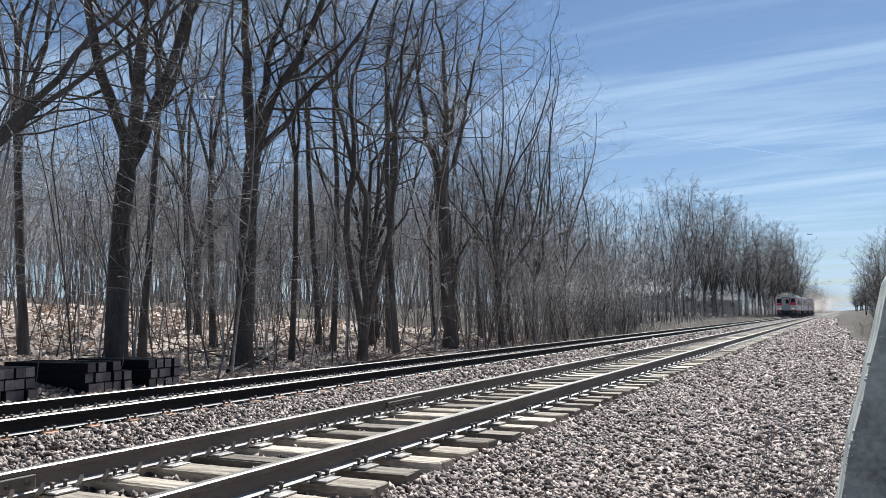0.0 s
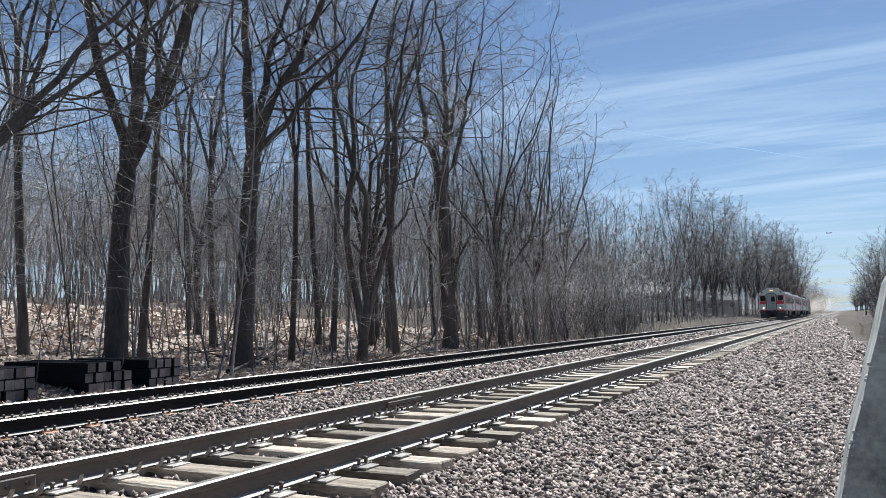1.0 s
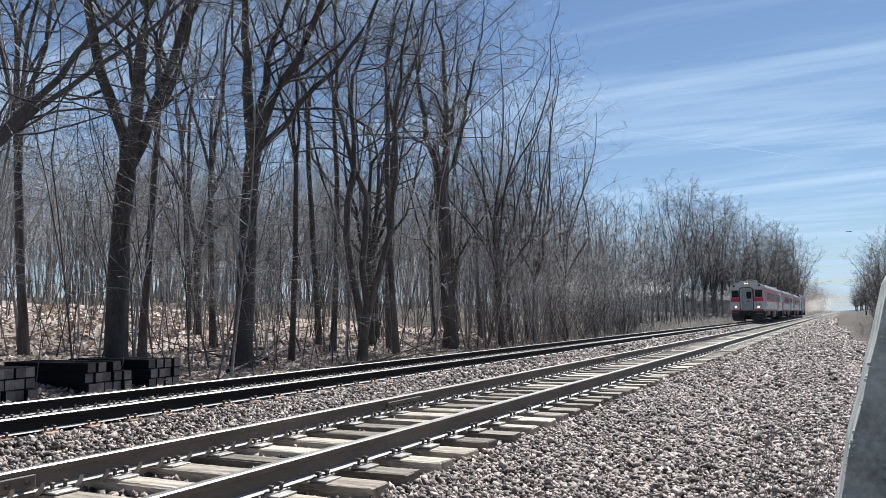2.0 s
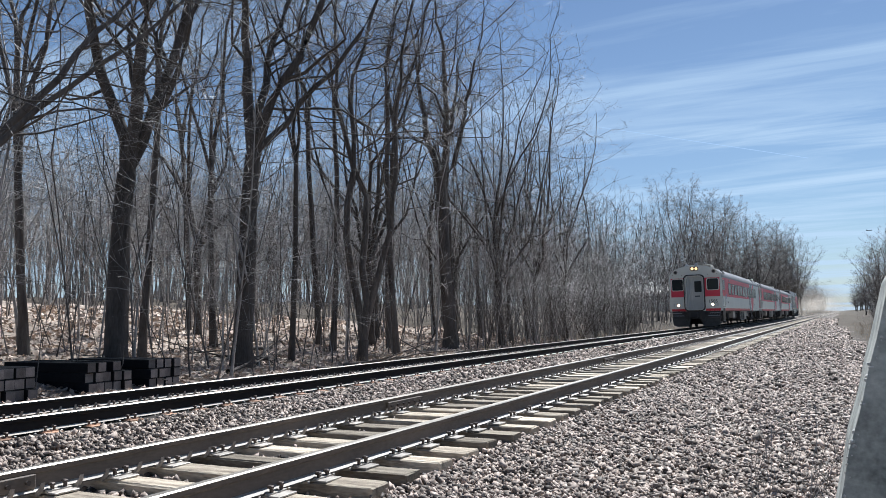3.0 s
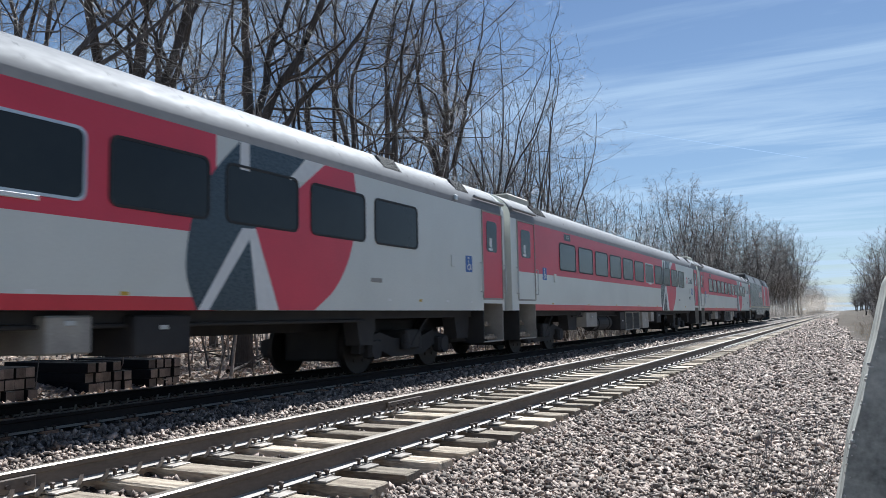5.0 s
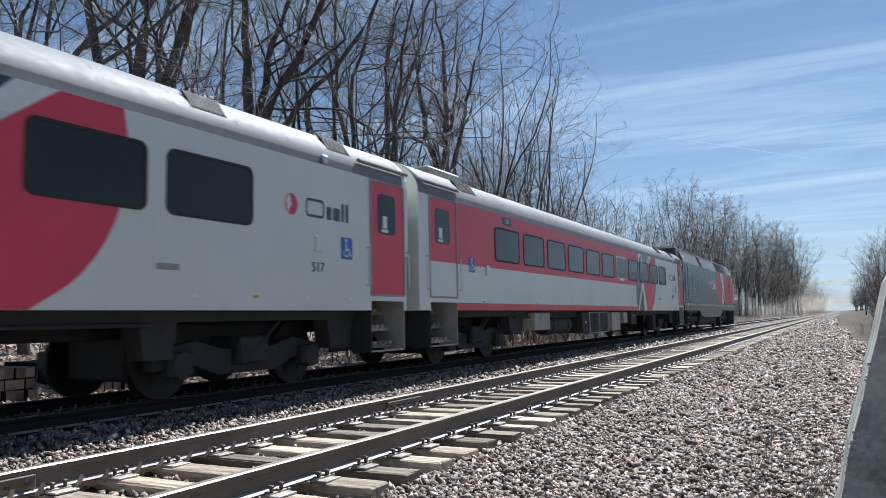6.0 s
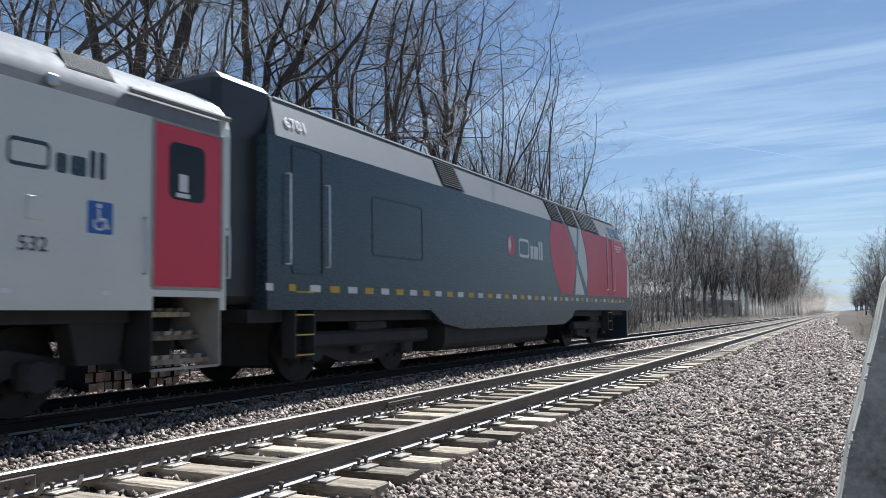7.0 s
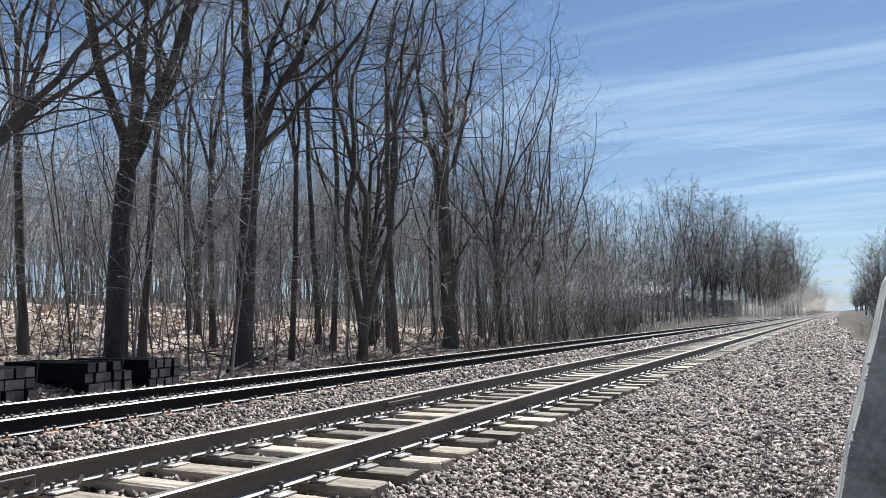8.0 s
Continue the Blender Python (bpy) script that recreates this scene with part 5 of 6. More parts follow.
# the tall clump by the line, farther on
for i in range(34):
    f = i / 33
    y = 146 + 150 * f + rt.uniform(-5, 5)
    x = -23.5 + 11.0 * min(1.25 * f, 1) + rt.uniform(-6.0, 0.6)
    tree(rt.choice(FARTREE), x, y, rt.uniform(0, 360), rt.uniform(1.08, 1.32) + 0.14 * f, "broad bare tree in the far clump beside the line", "far clump of bare trees")
# verge on the other side
for x, y, s in ((3.6, 84, 0.38), (5.5, 92, 0.5), (4.2, 105, 0.52), (6.5, 78, 0.40), (5.6, 120, 0.6), (4.8, 140, 0.62), (7.5, 100, 0.55), (6.2, 165, 0.7), (5.0, 200, 0.75), (8, 130, 0.65)):
    tree(rt.choice(FARTREE), x, y, rt.uniform(0, 360), s, "small bare tree on the verge", "bare trees on the verge")


def plain_shapes(seeds, **spec):
    return [tubes(grow(seed=s, **spec)) for s in seeds]


# the depth of the wood: thin straight trees, too many to count
rs = np.random.default_rng(31)
thin = plain_shapes((41, 42, 43, 44, 45), height=16, radius=0.055, fork=0.4, stems=2, spread=0.18, limbs=9, twigs=7, fine=0, limb_len=0.36, wander=0.14, angle=1.1, sides=(4, 3, 3, 3), segs=(3, 5, 3, 1), thin=1.6)
spots = []
while len(spots) < 320:
    x, y = -19 - 60 * rs.uniform() ** 1.5, rs.uniform(2, 130)
    if y < 0.5 * (-x) - 8:
        continue
    spots.append((x, y, min(rs.uniform(0.5, 1.15) * (0.8 if y > 45 else 1), 0.0165 * math.hypot(x, y) * rs.uniform(0.7, 1.0))))
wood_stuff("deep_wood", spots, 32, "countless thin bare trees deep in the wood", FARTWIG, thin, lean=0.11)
spots = []
while len(spots) < 280:
    x, y = rs.uniform(-120, -42), rs.uniform(15, 150)
    if y < 0.5 * (-x) - 6 or y > 2.4 * (-x) - 20:
        continue
    spots.append((x, y, 0.0125 * math.hypot(x, y) * rs.uniform(0.72, 1.1)))
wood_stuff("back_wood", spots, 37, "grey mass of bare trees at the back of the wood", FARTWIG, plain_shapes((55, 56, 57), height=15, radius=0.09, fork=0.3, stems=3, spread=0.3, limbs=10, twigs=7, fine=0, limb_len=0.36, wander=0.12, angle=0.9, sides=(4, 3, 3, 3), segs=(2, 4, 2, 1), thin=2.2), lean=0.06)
spots = [(rs.uniform(-60, -24), rs.uniform(240, 620), rs.uniform(0.9, 1.4)) for _ in range(34)] + [(rs.uniform(8, 40), rs.uniform(150, 620), rs.uniform(0.6, 1.1)) for _ in range(34)] + \
        [(rs.uniform(-19, -13), rs.uniform(250, 700), rs.uniform(0.7, 1.1)) for _ in range(24)] + [(rs.uniform(-70, -30), rs.uniform(120, 260), rs.uniform(0.7, 1.2)) for _ in range(40)]
spots += [(rs.uniform(-17, -12), rs.uniform(320, 800), rs.uniform(0.8, 1.2)) for _ in range(24)] + [(rs.uniform(7, 16), rs.uniform(220, 700), rs.uniform(0.6, 1.0)) for _ in range(24)]
broad = plain_shapes((95, 96, 97), height=16, radius=0.20, fork=0.15, stems=4, spread=0.34, limbs=9, twigs=6, fine=0, limb_len=0.42, limb_from=0.03, wander=0.12, angle=0.85, sides=(4, 3, 3, 3), segs=(2, 4, 2, 1), thin=6.0)
wood_stuff("far_wood", spots, 33, "far grey woodland on either side of the line", CLUMPTWIG, broad)
poles = plain_shapes((46, 47, 48, 49), height=13, radius=0.042, fork=0.28, stems=2, spread=0.22, limbs=5, twigs=0, fine=0, levels=3, limb_len=0.36, wander=0.17, angle=1.2, sides=(3, 3, 3), segs=(3, 5, 3))
spots = []
while len(spots) < 620:
    x, y = -17 - 60 * rs.uniform() ** 1.3, rs.uniform(2, 120)
    if y < 0.5 * (-x) - 8:
        continue
    spots.append((x, y, min(rs.uniform(0.4, 1.15) * (0.85 if y > 45 else 1), 0.018 * math.hypot(x, y))))
wood_stuff("pole_wood", spots, 36, "crowded thin poles and whips deep in the wood", POLE, poles, lean=0.15)
# undergrowth: saplings, whips and low brush
sap = plain_shapes((51, 52, 53, 54), height=7, radius=0.022, fork=0.3, stems=2, spread=0.25, limbs=6, twigs=4, fine=0, limb_len=0.42, wander=0.13, sides=(4, 3, 3, 3), segs=(3, 5, 3, 1), thin=1.2)
spots = []
for _ in range(200):
    x = -12.6 - abs(rs.normal(0, 5.0))
    y = rs.uniform(6, 75)
    if x > -13.6 and y < 13.5:
        continue
    spots.append((x, y, rs.uniform(0.35, 1.25)))
for _ in range(90):
    spots.append((-12.8 - abs(rs.normal(0, 2.2)), rs.uniform(31, 64), rs.uniform(0.45, 0.95)))
for _ in range(150):
    y = rs.uniform(62, 230)
    spots.append((-12.4 - abs(rs.normal(0, 6.0)) - 0.04 * max(0, 140 - y), y, rs.uniform(0.3, 0.7)))
for _ in range(190):
    f = rs.uniform()
    spots.append((-25 + 12 * f + rs.normal(0, 1.5), 146 + 95 * f, rs.uniform(0.5, 1.0)))
for _ in range(40):
    spots.append((rs.uniform(1.8, 7), rs.uniform(28, 130), rs.uniform(0.2, 0.5)))
for _ in range(60):
    spots.append((rs.uniform(-46, -27), rs.uniform(14, 62), rs.uniform(0.4, 0.85)))
for _ in range(130):
    y = rs.uniform(64, 250)
    spots.append((-12.0 - abs(rs.normal(0, 2.0)), y, rs.uniform(0.15, 0.4)))
for _ in range(170):
    spots.append((-11.7 - abs(rs.normal(0, 1.3)), rs.uniform(66, 240), rs.uniform(0.18, 0.42)))
for _ in range(60):
    f = rs.uniform()
    spots.append((-44 + 26 * f + rs.normal(0, 2), 150 + 40 * f, rs.uniform(0.5, 0.9)))
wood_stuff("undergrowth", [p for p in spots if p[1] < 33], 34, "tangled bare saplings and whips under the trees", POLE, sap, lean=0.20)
# the same saplings farther on, lightened by glare put into their colour
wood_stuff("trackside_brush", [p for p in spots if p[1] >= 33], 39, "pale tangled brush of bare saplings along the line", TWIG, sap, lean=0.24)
# young trees holding their thin side branches level, with sunlight in the bark's colour
level = plain_shapes((91, 92, 93, 94), height=9, radius=0.034, fork=0.25, stems=2, spread=0.16, limbs=17, twigs=8, fine=0, limb_len=0.34, limb_from=0.02, wander=0.12, angle=1.38, rise=-0.01, sides=(4, 3, 3, 3), segs=(3, 6, 3, 1), thin=1.0)
spots = []
while len(spots) < 205:
    x, y = -13.4 - 20 * rs.uniform() ** 1.4, rs.uniform(8, 62)
    if y < 0.5 * (-x) - 4 or (x > -14.5 and y < 14):
        continue
    spots.append((x, y, rs.uniform(0.45, 1.25)))
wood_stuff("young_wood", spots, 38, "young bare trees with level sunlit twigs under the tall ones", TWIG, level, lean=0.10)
# brush along the cutting: pale twiggy shrubs
BRUSH = [tree_meshes(twig=TWIG, seed=61 + k, height=h, radius=0.035, fork=0.06, stems=8, spread=0.55, limbs=6, twigs=5, fine=0, limb_len=0.42, wander=0.13, sides=(5, 4, 3, 3, 3), segs=(2, 6, 4, 1, 1), thin=1.2) for k, h in enumerate((5.0, 6.5, 4.0))]
for i in range(60):
    y = 33 + 60 * (i / 60) + rt.uniform(-1, 1)
    x = -13.1 - abs(rt.gauss(0, 1.8)) - 0.42 * max(y - 56, 0)
    t = tree(BRUSH[i % 3], x, y, rt.uniform(0, 360), rt.uniform(0.45, 0.95), "pale twiggy bare shrub beside the line", "shrubs beside the line", tilt=(rt.uniform(-6, 6), rt.uniform(4, 20)))
    t.name = "shrub"
for x, y, s in ((4.0, 70, 1.0), (5.0, 66, 1.2), (4.6, 78, 1.1), (3.7, 88, 1.0), (6.0, 72, 1.3), (4.2, 100, 1.1), (5.4, 96, 1.3), (3.9, 115, 1.1), (2.6, 40, 0.28), (3.1, 52, 0.45), (3.6, 60, 0.6), (4.4, 66, 0.8), (3.0, 74, 0.7), (5.2, 58, 0.8), (3.8, 82, 0.9), (4.6, 90, 1.0), (3.4, 98, 0.9), (5.4, 74, 1.0), (6.2, 84, 1.1)):
    t = tree(BRUSH[rt.randint(0, 2)], x, y, rt.uniform(0, 360), s, "bare shrub on the verge", "shrubs on the verge")
    t.name = "shrub"

# unseen trees behind the camera and across the line, added for reflections
spots = [(rs.uniform(9, 40), rs.uniform(-45, 75), rs.uniform(0.6, 1.1)) for _ in range(40)] + [(rs.uniform(-40, 30), rs.uniform(-58, -30), rs.uniform(0.7, 1.1)) for _ in range(40)]
spots = [p for p in spots if p[0] > 9 or p[0] < -13]
wood_stuff("roadside_wood", spots, 35, "unseen thin bare trees opposite the wood, added for reflections", FARTWIG, thin)


# ---- ballast stones ----
def on_ties(px, py):
    """Where a wooden tie of the near track lies."""
    k = np.abs(((py - (4.59 - 8 * TIE_PITCH) + TIE_PITCH / 2) % TIE_PITCH) - TIE_PITCH / 2) < 0.125
    return (np.abs(px - NEAR_X) < 1.32) & k


STONES = "crushed grey-brown ballast stones"
for x0, x1, y0, y1, per_m2, size, seed in (
        (-2.98, 0.28, 3.8, 8.4, 1020, 0.0215, 71), (-2.98, 0.45, 8.4, 14.0, 620, 0.0240, 78), (-2.98, 0.8, 14.0, 24.0, 270, 0.031, 72), (-2.98, 0.85, 24.0, 40.0, 130, 0.040, 76),
        (-2.98, 0.3, 40.0, 70.0, 55, 0.058, 84), (-2.98, -0.5, 70.0, 130.0, 20, 0.088, 85),
        (-7.1, -5.5, 3.6, 12.0, 660, 0.0225, 74), (-7.1, -5.5, 12.0, 24.0, 280, 0.031, 79), (-7.0, -5.55, 24.0, 60.0, 60, 0.052, 86), (-8.8, -7.6, 3.6, 14.0, 160, 0.026, 87), (-2.98, 1.0, -3.0, 3.8, 260, 0.034, 70), (-10.9, -9.3, 7.0, 24.0, 90, 0.040, 75)):
    scatter_stones("ballast_stones", x0, x1, y0, y1, per_m2, size, seed, label=STONES)
scatter_stones("ballast_stones", -5.6, -2.9, 3.0, 12.0, 300, 0.0235, 73, skip=on_ties, sink=0.4, label=STONES)


# ---- dry leaves on the bank ----
def leaf_scatter(n, seed):
    r = np.random.default_rng(seed)
    x = -11.9 - 36 * r.uniform(0, 1, n) ** 1.7
    y = r.uniform(6, 44, n)
    z = ground_z(x, y) + r.uniform(0.01, 0.05, n)
    s = r.uniform(0.035, 0.08, n) * (1 + 0.05 * np.maximum(-13 - x, 0))
    a = r.uniform(0, 6.283, n)
    ux, uy = np.cos(a) * s, np.sin(a) * s
    c = np.stack([x, y, z], -1)
    u = np.stack([ux, uy, r.normal(0, 0.35, n) * s], -1)
    w = np.stack([-uy * 0.6, ux * 0.6, r.normal(0, 0.35, n) * s], -1)
    lift = np.zeros((n, 3)); lift[:, 2] = s * r.uniform(0.1, 0.5, n)
    v = np.stack([c - u, c + w + lift, c + u, c - w + lift * 0.4], 1).reshape(-1, 3)
    k = np.arange(n)[:, None] * 4
    f = np.concatenate([k + np.array([[0, 1, 2]]), k + np.array([[0, 2, 3]])])
    return tagged(new("fallen_leaves", mesh_np("fallen_leaves", v, f, LEAF, smooth=False)), "dry brown fallen leaves strewn over the bank", "leaves", kind="stuff")


leaf_scatter(44000, 66)


# ---- stacked ties ----
def tie_stack(name, x_face, y0, cols, seed, label):
    """Ties piled crosswise to the line, their sawn ends towards it; cols gives the count in each column."""
    r = random.Random(seed)
    z0 = float(ground_z(x_face - 0.4, y0 + 0.5)) - 0.02
    s = thing(name, label, "stack of ties", "stacks of wooden ties", m=pose(x_face, y0, z0))
    for c, n in enumerate(cols):
        for k in range(n):
            bm = bmesh.new()
            d = r.uniform(-0.07, 0.05)
            box(bm, -2.6 + d, d, c * 0.207 + 0.004, c * 0.207 + 0.201, k * 0.198, k * 0.198 + 0.194, 0.012)
            for f in bm.faces:
                f.material_index = 1 if f.normal.x > 0.9 else 0
            t = part("tie", bm, [CREOSOTE, ENDGRAIN], s)
            t.matrix_basis = pose(0, r.uniform(-0.004, 0.004), 0, 0, 0, r.uniform(-0.4, 0.4))
    return s


tie_stack("tie_stack", -13.0, 7.90, (3, 3, 3, 3, 3), 1, "neat stack of dark creosoted wooden ties beside the track")
tie_stack("tie_stack", -13.0, 9.95, (3, 3, 2, 3, 2), 2, "ragged stack of dark creosoted ties with gaps on top")
tie_stack("tie_stack", -13.0, 11.48, (3, 3, 3, 3), 3, "square stack of dark creosoted ties near the trees")


# ---- joint bar and loose fittings on the near track ----
def joint_bar(parent, x, y):
    for s in (-1, 1):
        bm = box(bmesh.new(), x + s * 0.030 - 0.018, x + s * 0.030 + 0.018, y - 0.42, y + 0.42, -0.145, -0.045, 0.008)
        b = part("joint_bar", bm, RAIL_SIDE, parent, "bolted rusty joint bar")
        for k in range(6):
            cyl_bm = cyl(bmesh.new(), (x + s * 0.056, y - 0.35 + k * 0.14, -0.095), (1, 0, 0), 0.018, 0.03, 6)
            part("bolt", cyl_bm, SPIKE, b)


joint_bar(near_track, -0.7525, 8.42)
joint_bar(near_track, -0.7525, 3.0)
joint_bar(near_track, -0.7525, 18.0)


# ---- concrete wing wall at the verge ----
wall_pts = [(-0.31, -0.75), (-0.024, 0.506), (-0.005, 0.605), (0.03, 0.719), (0.053, 0.817), (0.074, 0.888), (0.093, 0.965), (0.112, 1.04), (0.5, 1.7), (1.8, 2.3), (1.8, -0.9)]
wing = thing("wing_wall", "rough grey concrete wing wall with a pale crumbling edge", "concrete wall", kind="structure")
part("slab", plate(bmesh.new(), wall_pts, 2.2, 2.65, "y"), CONCRETE, wing)
r6 = random.Random(9)
bm = bmesh.new()
for a, b in zip(wall_pts[:8], wall_pts[1:9]):
    n = int(math.dist(a, b) / 0.0045)
    for k in range(n):
        f = (k + r6.random()) / n
        s = 0.0018 + 0.007 * r6.random() ** 4
        bmesh.ops.create_icosphere(bm, subdivisions=1, radius=s, matrix=Matrix.Translation((a[0] + (b[0] - a[0]) * f + r6.uniform(-0.002, 0.012), 2.2 + r6.uniform(-0.003, 0.02), a[1] + (b[1] - a[1]) * f)))
part("crumbling_edge", bm, CRUST, wing, "pale crumbling edge")


# ---- far things ----
def low_building(x, y, turn, w, d, h, wall, roof_mat, label):
    z = float(ground_z(x, y))
    b = thing("low_building", label, "building", m=pose(x, y, z, 0, 0, turn))
    part("wall", box(bmesh.new(), -w / 2, w / 2, -d / 2, d / 2, -1, h), wall, b)
    bm = plate(bmesh.new(), [(-d / 2 - 0.5, h), (d / 2 + 0.5, h), (0, h + d * 0.22)], -w / 2 - 0.4, w / 2 + 0.4)
    part("roof", bm, roof_mat, b)
    for k in range(int(w / 3)):
        xx = -w / 2 + 1.5 + 3 * k
        win = part("window", box(bmesh.new(), xx - 0.6, xx + 0.6, -d / 2 - 0.06, -d / 2, h - 2.0, h - 0.8), GLASS, b)
        part("frame", box(bmesh.new(), xx - 0.7, xx + 0.7, -d / 2 - 0.10, -d / 2 - 0.06, h - 2.1, h - 2.0), WHITE, win)
    return b


low_building(-50, 206, 30, 22, 9, 4.4, SILVER, GRIME, "long pale low building behind the trees")
low_building(-31.5, 222, 25, 13, 8, 3.6, GRIME, UNDER, "dark low building half hidden by trees")


def aeroplane():
    a = thing("aeroplane", "small dark aeroplane flying far off", "aeroplane")
    bm = bmesh.new()
    cyl(bm, (0, 0, 0), (0, 1, 0), 0.75, 9.0, 12, 0.28)
    part("fuselage", bm, UNDER, a)
    part("wing", plate(bmesh.new(), [(-6.5, 1.2), (-6.5, 0.2), (0, -0.7), (6.5, 0.2), (6.5, 1.2), (0, 1.5)], 0.1, 0.32, "z"), UNDER, a)
    part("tail_plane", plate(bmesh.new(), [(-2.2, 4.3), (-2.2, 3.7), (0, 3.3), (2.2, 3.7), (2.2, 4.3)], 0.1, 0.2, "z"), UNDER, a)
    part("fin", plate(bmesh.new(), [(3.4, 0.2), (4.4, 0.2), (4.6, 1.9), (4.0, 1.9)], -0.08, 0.08, "x"), UNDER, a)
    return a


plane = aeroplane()

# ---- dust stirred up over the line ----
DUST = bpy.data.materials.new("airborne_dust")
DUST.use_nodes = True
dn, dl = DUST.node_tree.nodes, DUST.node_tree.links
dn.clear()
dco = dn.new("ShaderNodeTexCoord")
dsep = dn.new("ShaderNodeSeparateXYZ")
dl.new(dco.outputs["Object"], dsep.inputs[0])


def dmath(op, a, b):
    n = dn.new("ShaderNodeMath")
    n.operation = op
    for i, v in enumerate((a, b)):
        if isinstance(v, (int, float)):
            n.inputs[i].default_value = v
        else:
            dl.new(v, n.inputs[i])
    return n.outputs[0]


rr2 = dmath("ADD", dmath("MULTIPLY", dsep.outputs[0], dsep.outputs[0]), dmath("MULTIPLY", dsep.outputs[2], dsep.outputs[2]))
core = dmath("MAXIMUM", dmath("SUBTRACT", 1.0, rr2), 0.0)
dnoise = dn.new("ShaderNodeTexNoise")
dnoise.inputs["Scale"].default_value, dnoise.inputs["Detail"].default_value = 2.2, 5
dl.new(dco.outputs["Object"], dnoise.inputs["Vector"])
thick = dmath("MULTIPLY", dmath("MULTIPLY", dmath("POWER", core, 1.6), dnoise.outputs["Fac"]), 0.55)
dmix = dn.new("ShaderNodeMixShader")
dtr = dn.new("ShaderNodeBsdfTransparent")
ddf = dn.new("ShaderNodeBsdfTranslucent")
ddf.inputs["Color"].default_value = (0.44, 0.395, 0.345, 1)
dl.new(thick, dmix.inputs[0]); dl.new(dtr.outputs[0], dmix.inputs[1]); dl.new(ddf.outputs[0], dmix.inputs[2])
dout = dn.new("ShaderNodeOutputMaterial")
dl.new(dmix.outputs[0], dout.inputs[0])


def dust(name, x, y, z, sx, sy, sz, label):
    bm = bmesh.new()
    bmesh.ops.create_icosphere(bm, subdivisions=4, radius=1)
    for v in bm.verts:
        v.co *= 1 + 0.12 * noise.noise(v.co * 2.3 + Vector((y, 0, 0)))
    for f in bm.faces:
        f.smooth = True
    me = bpy.data.meshes.new(name)
    bm.to_mesh(me)
    bm.free()
    me.materials.append(DUST)
    ob = tagged(new(name, me), label, "dust")
    ob.matrix_basis = Matrix.LocRotScale((x, y, z), None, (sx, sy, sz))
    return ob


dust("dust_cloud", -9.0, 330, 3.0, 16, 60, 9, "hanging tan dust over the far line")
trail = [dust("dust_cloud", -9.0, 0, 2.0, 10, 70, 8.5, "tan dust trailing behind the train")]

# ---- a thin vapour trail very far off in the sky ----
# emission on a black base stands in for sunlight on the trail
VAPOUR = glow("vapour_trail_glow", (0.55, 0.74, 1.0), 0.47)
VAPOUR.node_tree.nodes["Principled BSDF"].inputs["Base Color"].default_value = (0, 0, 0, 1)
VAPOUR.node_tree.nodes["Principled BSDF"].inputs["Specular IOR Level"].default_value = 0.0
bm = bmesh.new()
pa, pb = Vector((-1092.3, 3724.2, 969.0)), Vector((-96.9, 3933.5, 720.9))
nseg = 14
rr_ = random.Random(12)
for k in range(nseg):
    a, b = pa.lerp(pb, k / nseg), pa.lerp(pb, (k + 1) / nseg)
    rod(bm, a, b, 1.5 * (0.8 + 0.2 * rr_.random()), 6)
tagged(part("vapour_trail", bm, VAPOUR, None), "thin white vapour trail across the blue sky", "vapour trail", kind="structure")


# ---- dead weeds ----
def stalks(name, spots, seed, label, mat):
    """Bent dead stalks in one joined mesh."""
    r = np.random.default_rng(seed)
    n = len(spots)
    p = np.array([(x, y, float(ground_z(x, y)) - 0.03) for x, y, h in spots])
    hs = np.array([h for x, y, h in spots])
    d = np.concatenate([r.normal(0, 0.22, (n, 2)), np.ones((n, 1))], 1)
    pts, rr = [p], [np.full(n, 0.0032)]
    for k in range(5):
        d = d + np.concatenate([r.normal(0, 0.12, (n, 2)), np.full((n, 1), -0.03)], 1)
        d /= np.linalg.norm(d, axis=1)[:, None]
        p = p + d * (hs / 5)[:, None]
        pts.append(p)
        rr.append(np.full(n, 0.0032 * (1 - 0.13 * (k + 1))))
    return tagged(new(name, mesh_np(name, *tubes([(np.stack(pts, 1), np.stack(rr, 1), 3)]), mat)), label, "weeds", kind="stuff")


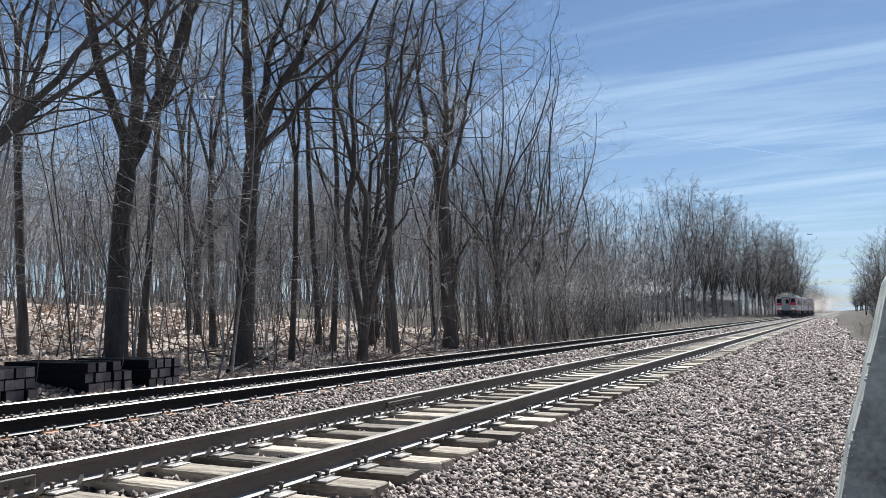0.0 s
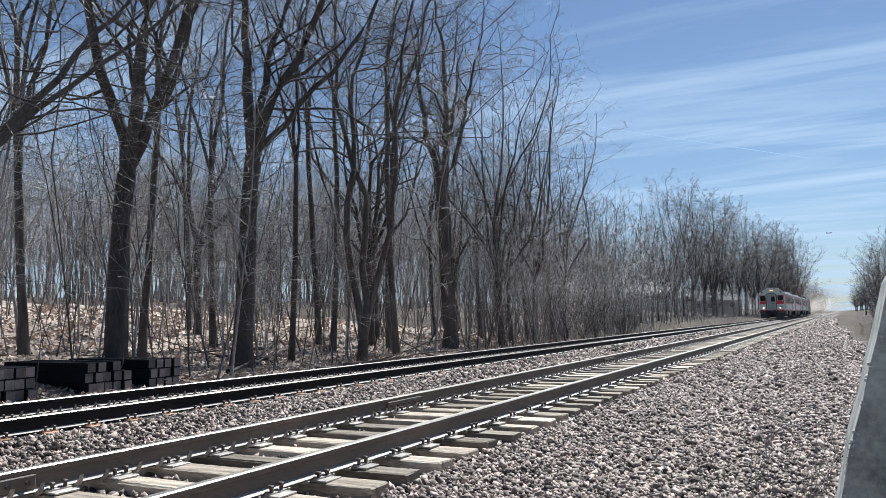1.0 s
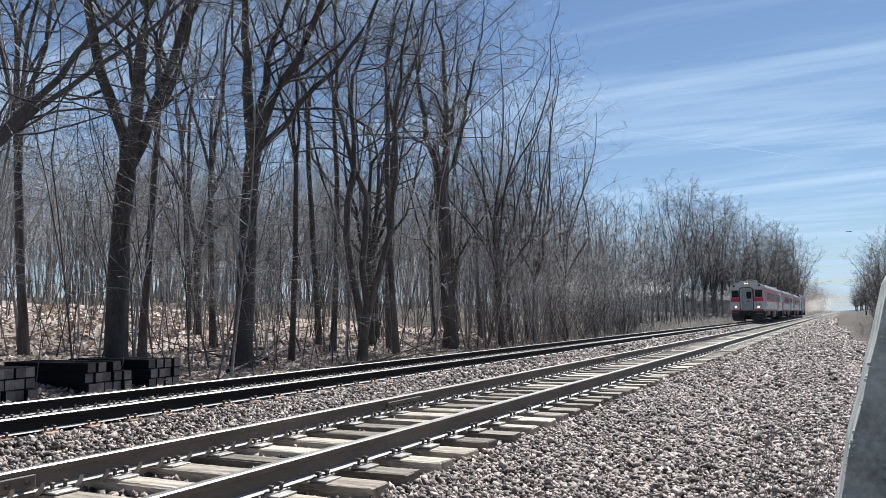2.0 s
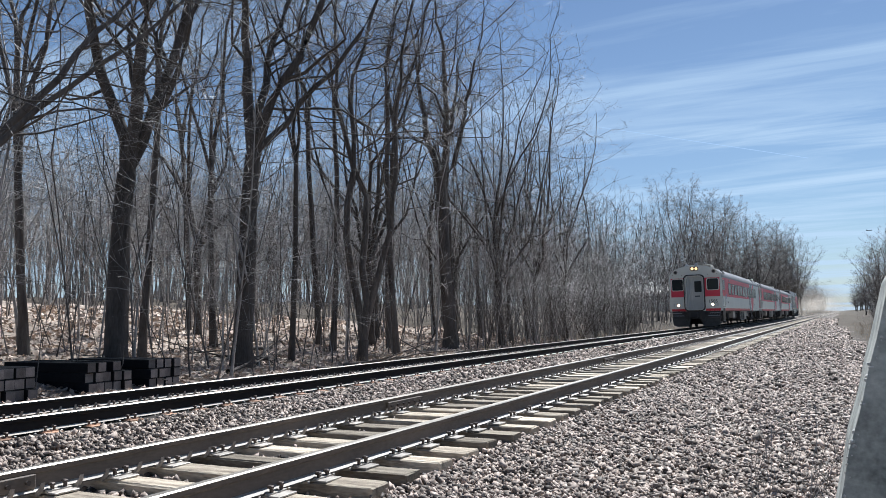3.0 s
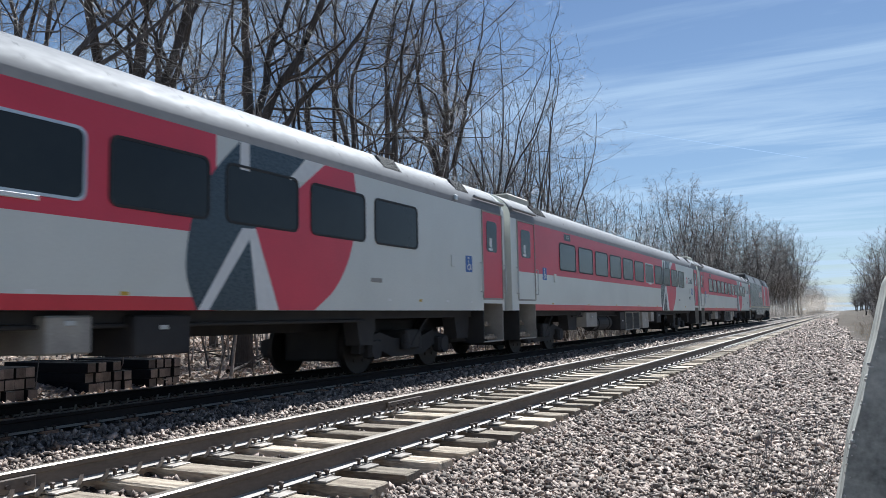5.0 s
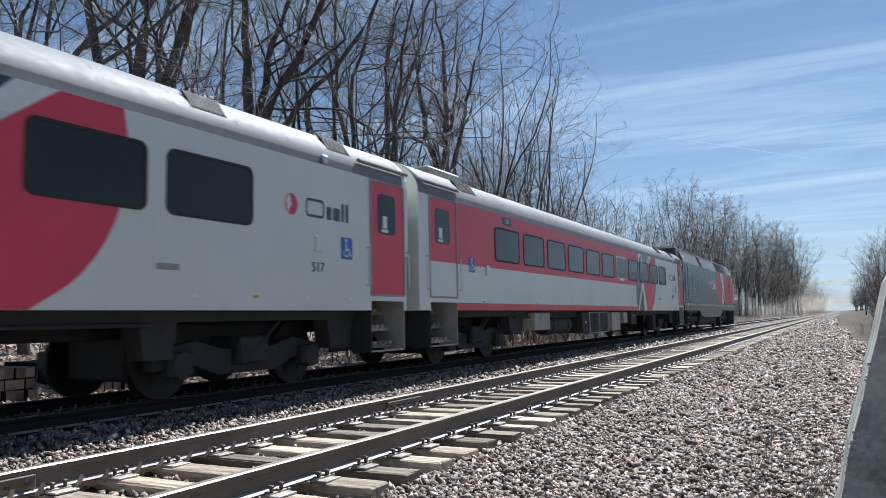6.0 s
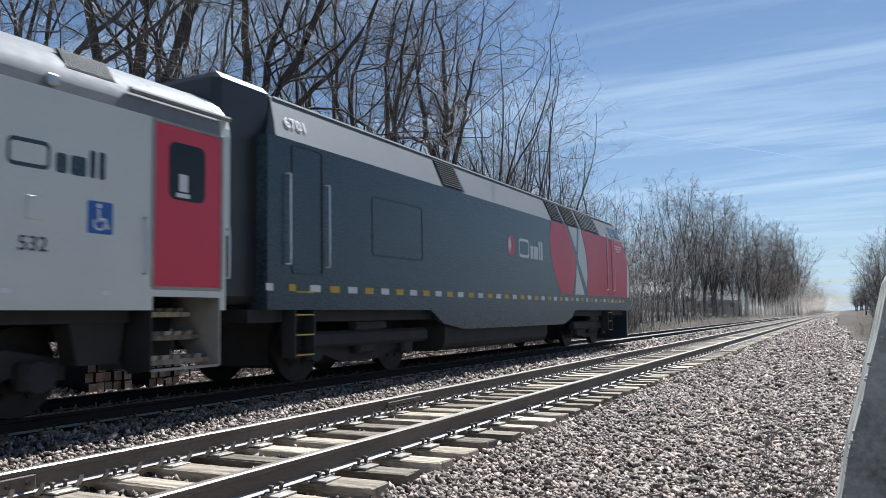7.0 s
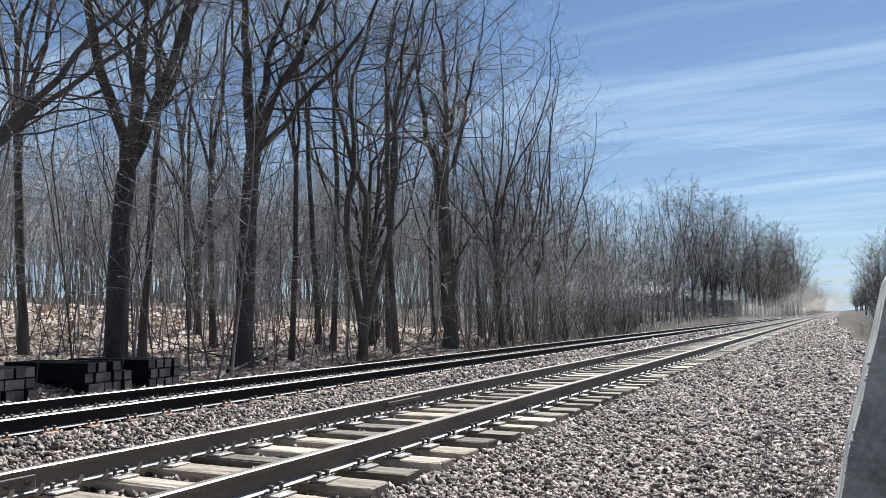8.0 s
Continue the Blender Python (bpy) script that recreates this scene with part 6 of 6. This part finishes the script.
rw = np.random.default_rng(81)
tall = [(rw.uniform(-0.75, 0.15), rw.uniform(4.2, 9.5), rw.uniform(0.35, 1.0)) for _ in range(46)]
stalks("dead_weeds", tall, 82, "dead brown weed stalks standing in the ballast", TWIG)
tufts = []
for _ in range(90):
    cx_, cy_ = 1.0 + abs(rw.normal(0, 2.0)), rw.uniform(12, 90)
    for _ in range(14):
        tufts.append((cx_ + rw.normal(0, 0.16), cy_ + rw.normal(0, 0.2), rw.uniform(0.2, 0.6)))
for _ in range(90):
    cx_, cy_ = -12.0 - abs(rw.normal(0, 1.6)), rw.uniform(13, 120)
    for _ in range(14):
        tufts.append((cx_ + rw.normal(0, 0.16), cy_ + rw.normal(0, 0.2), rw.uniform(0.2, 0.6)))
stalks("dry_grass", tufts, 83, "tufts of dry tan grass along the verges", DRYGRASS)


# ---- fallen branches at the foot of the bank ----
def fallen_branch(x, y, length, turn, seed):
    lv = grow(seed=seed, height=length, radius=0.05, fork=0.3, stems=2, spread=0.3, limbs=4, twigs=3, fine=0, limb_len=0.35, sides=(6, 5, 4, 3), segs=(4, 6, 4, 2))
    me = mesh_np("fallen_branch", *tubes(lv), BARK)
    ob = tagged(new("fallen_branch", me), "fallen bare branch lying on the leaves", "branch", "fallen branches")
    ob.matrix_basis = pose(x, y, float(ground_z(x, y)) + 0.12, 86, 0, turn)
    return ob


for k, (x, y, ln, turn) in enumerate(((-13.0, 17.5, 3.0, 70), (-13.4, 19.5, 3.5, 120), (-12.8, 21.5, 2.6, 40), (-14.0, 15.0, 4.0, 200), (-16.5, 19.0, 5.0, 300), (-18.0, 14.0, 6.0, 60), (-13.2, 24.5, 3.0, 250), (-19.0, 22.0, 6.0, 20))):
    fallen_branch(x, y, ln, turn, 90 + k)


def motions():
    steps = [i / FPS for i in range(int(8 * FPS) + 1)]
    for k, car in enumerate(train):
        walk(car, [(t, pose(FAR_X, TRAIN_Y - SPEED * (t - 4.5) - 0.03 * max(t - 4.5, 0) ** 2 + COUPLED[k], 0)) for t in steps])
    for d in trail:
        walk(d, [(t, pose(-9.5, 295 - 110 * (t / 8) ** 0.8, 2.0)) for t in steps[::6] + [8.0]])
    walk(plane, [(t, Matrix.Translation(Vector((-41.9, 1493.2, 137.2)) + Vector(PLANE_V) * t) @ pose(0, 0, 0, 0, 0, 74)) for t in steps])
    # the axles roll on; a quarter turn a step is the most that is keyed
    for ws, y, r in wheels:
        walk(ws, [(t, pose(0, y, r + FAR_Z, (80.0 * i) % 360.0)) for i, t in enumerate(steps)])


motions()
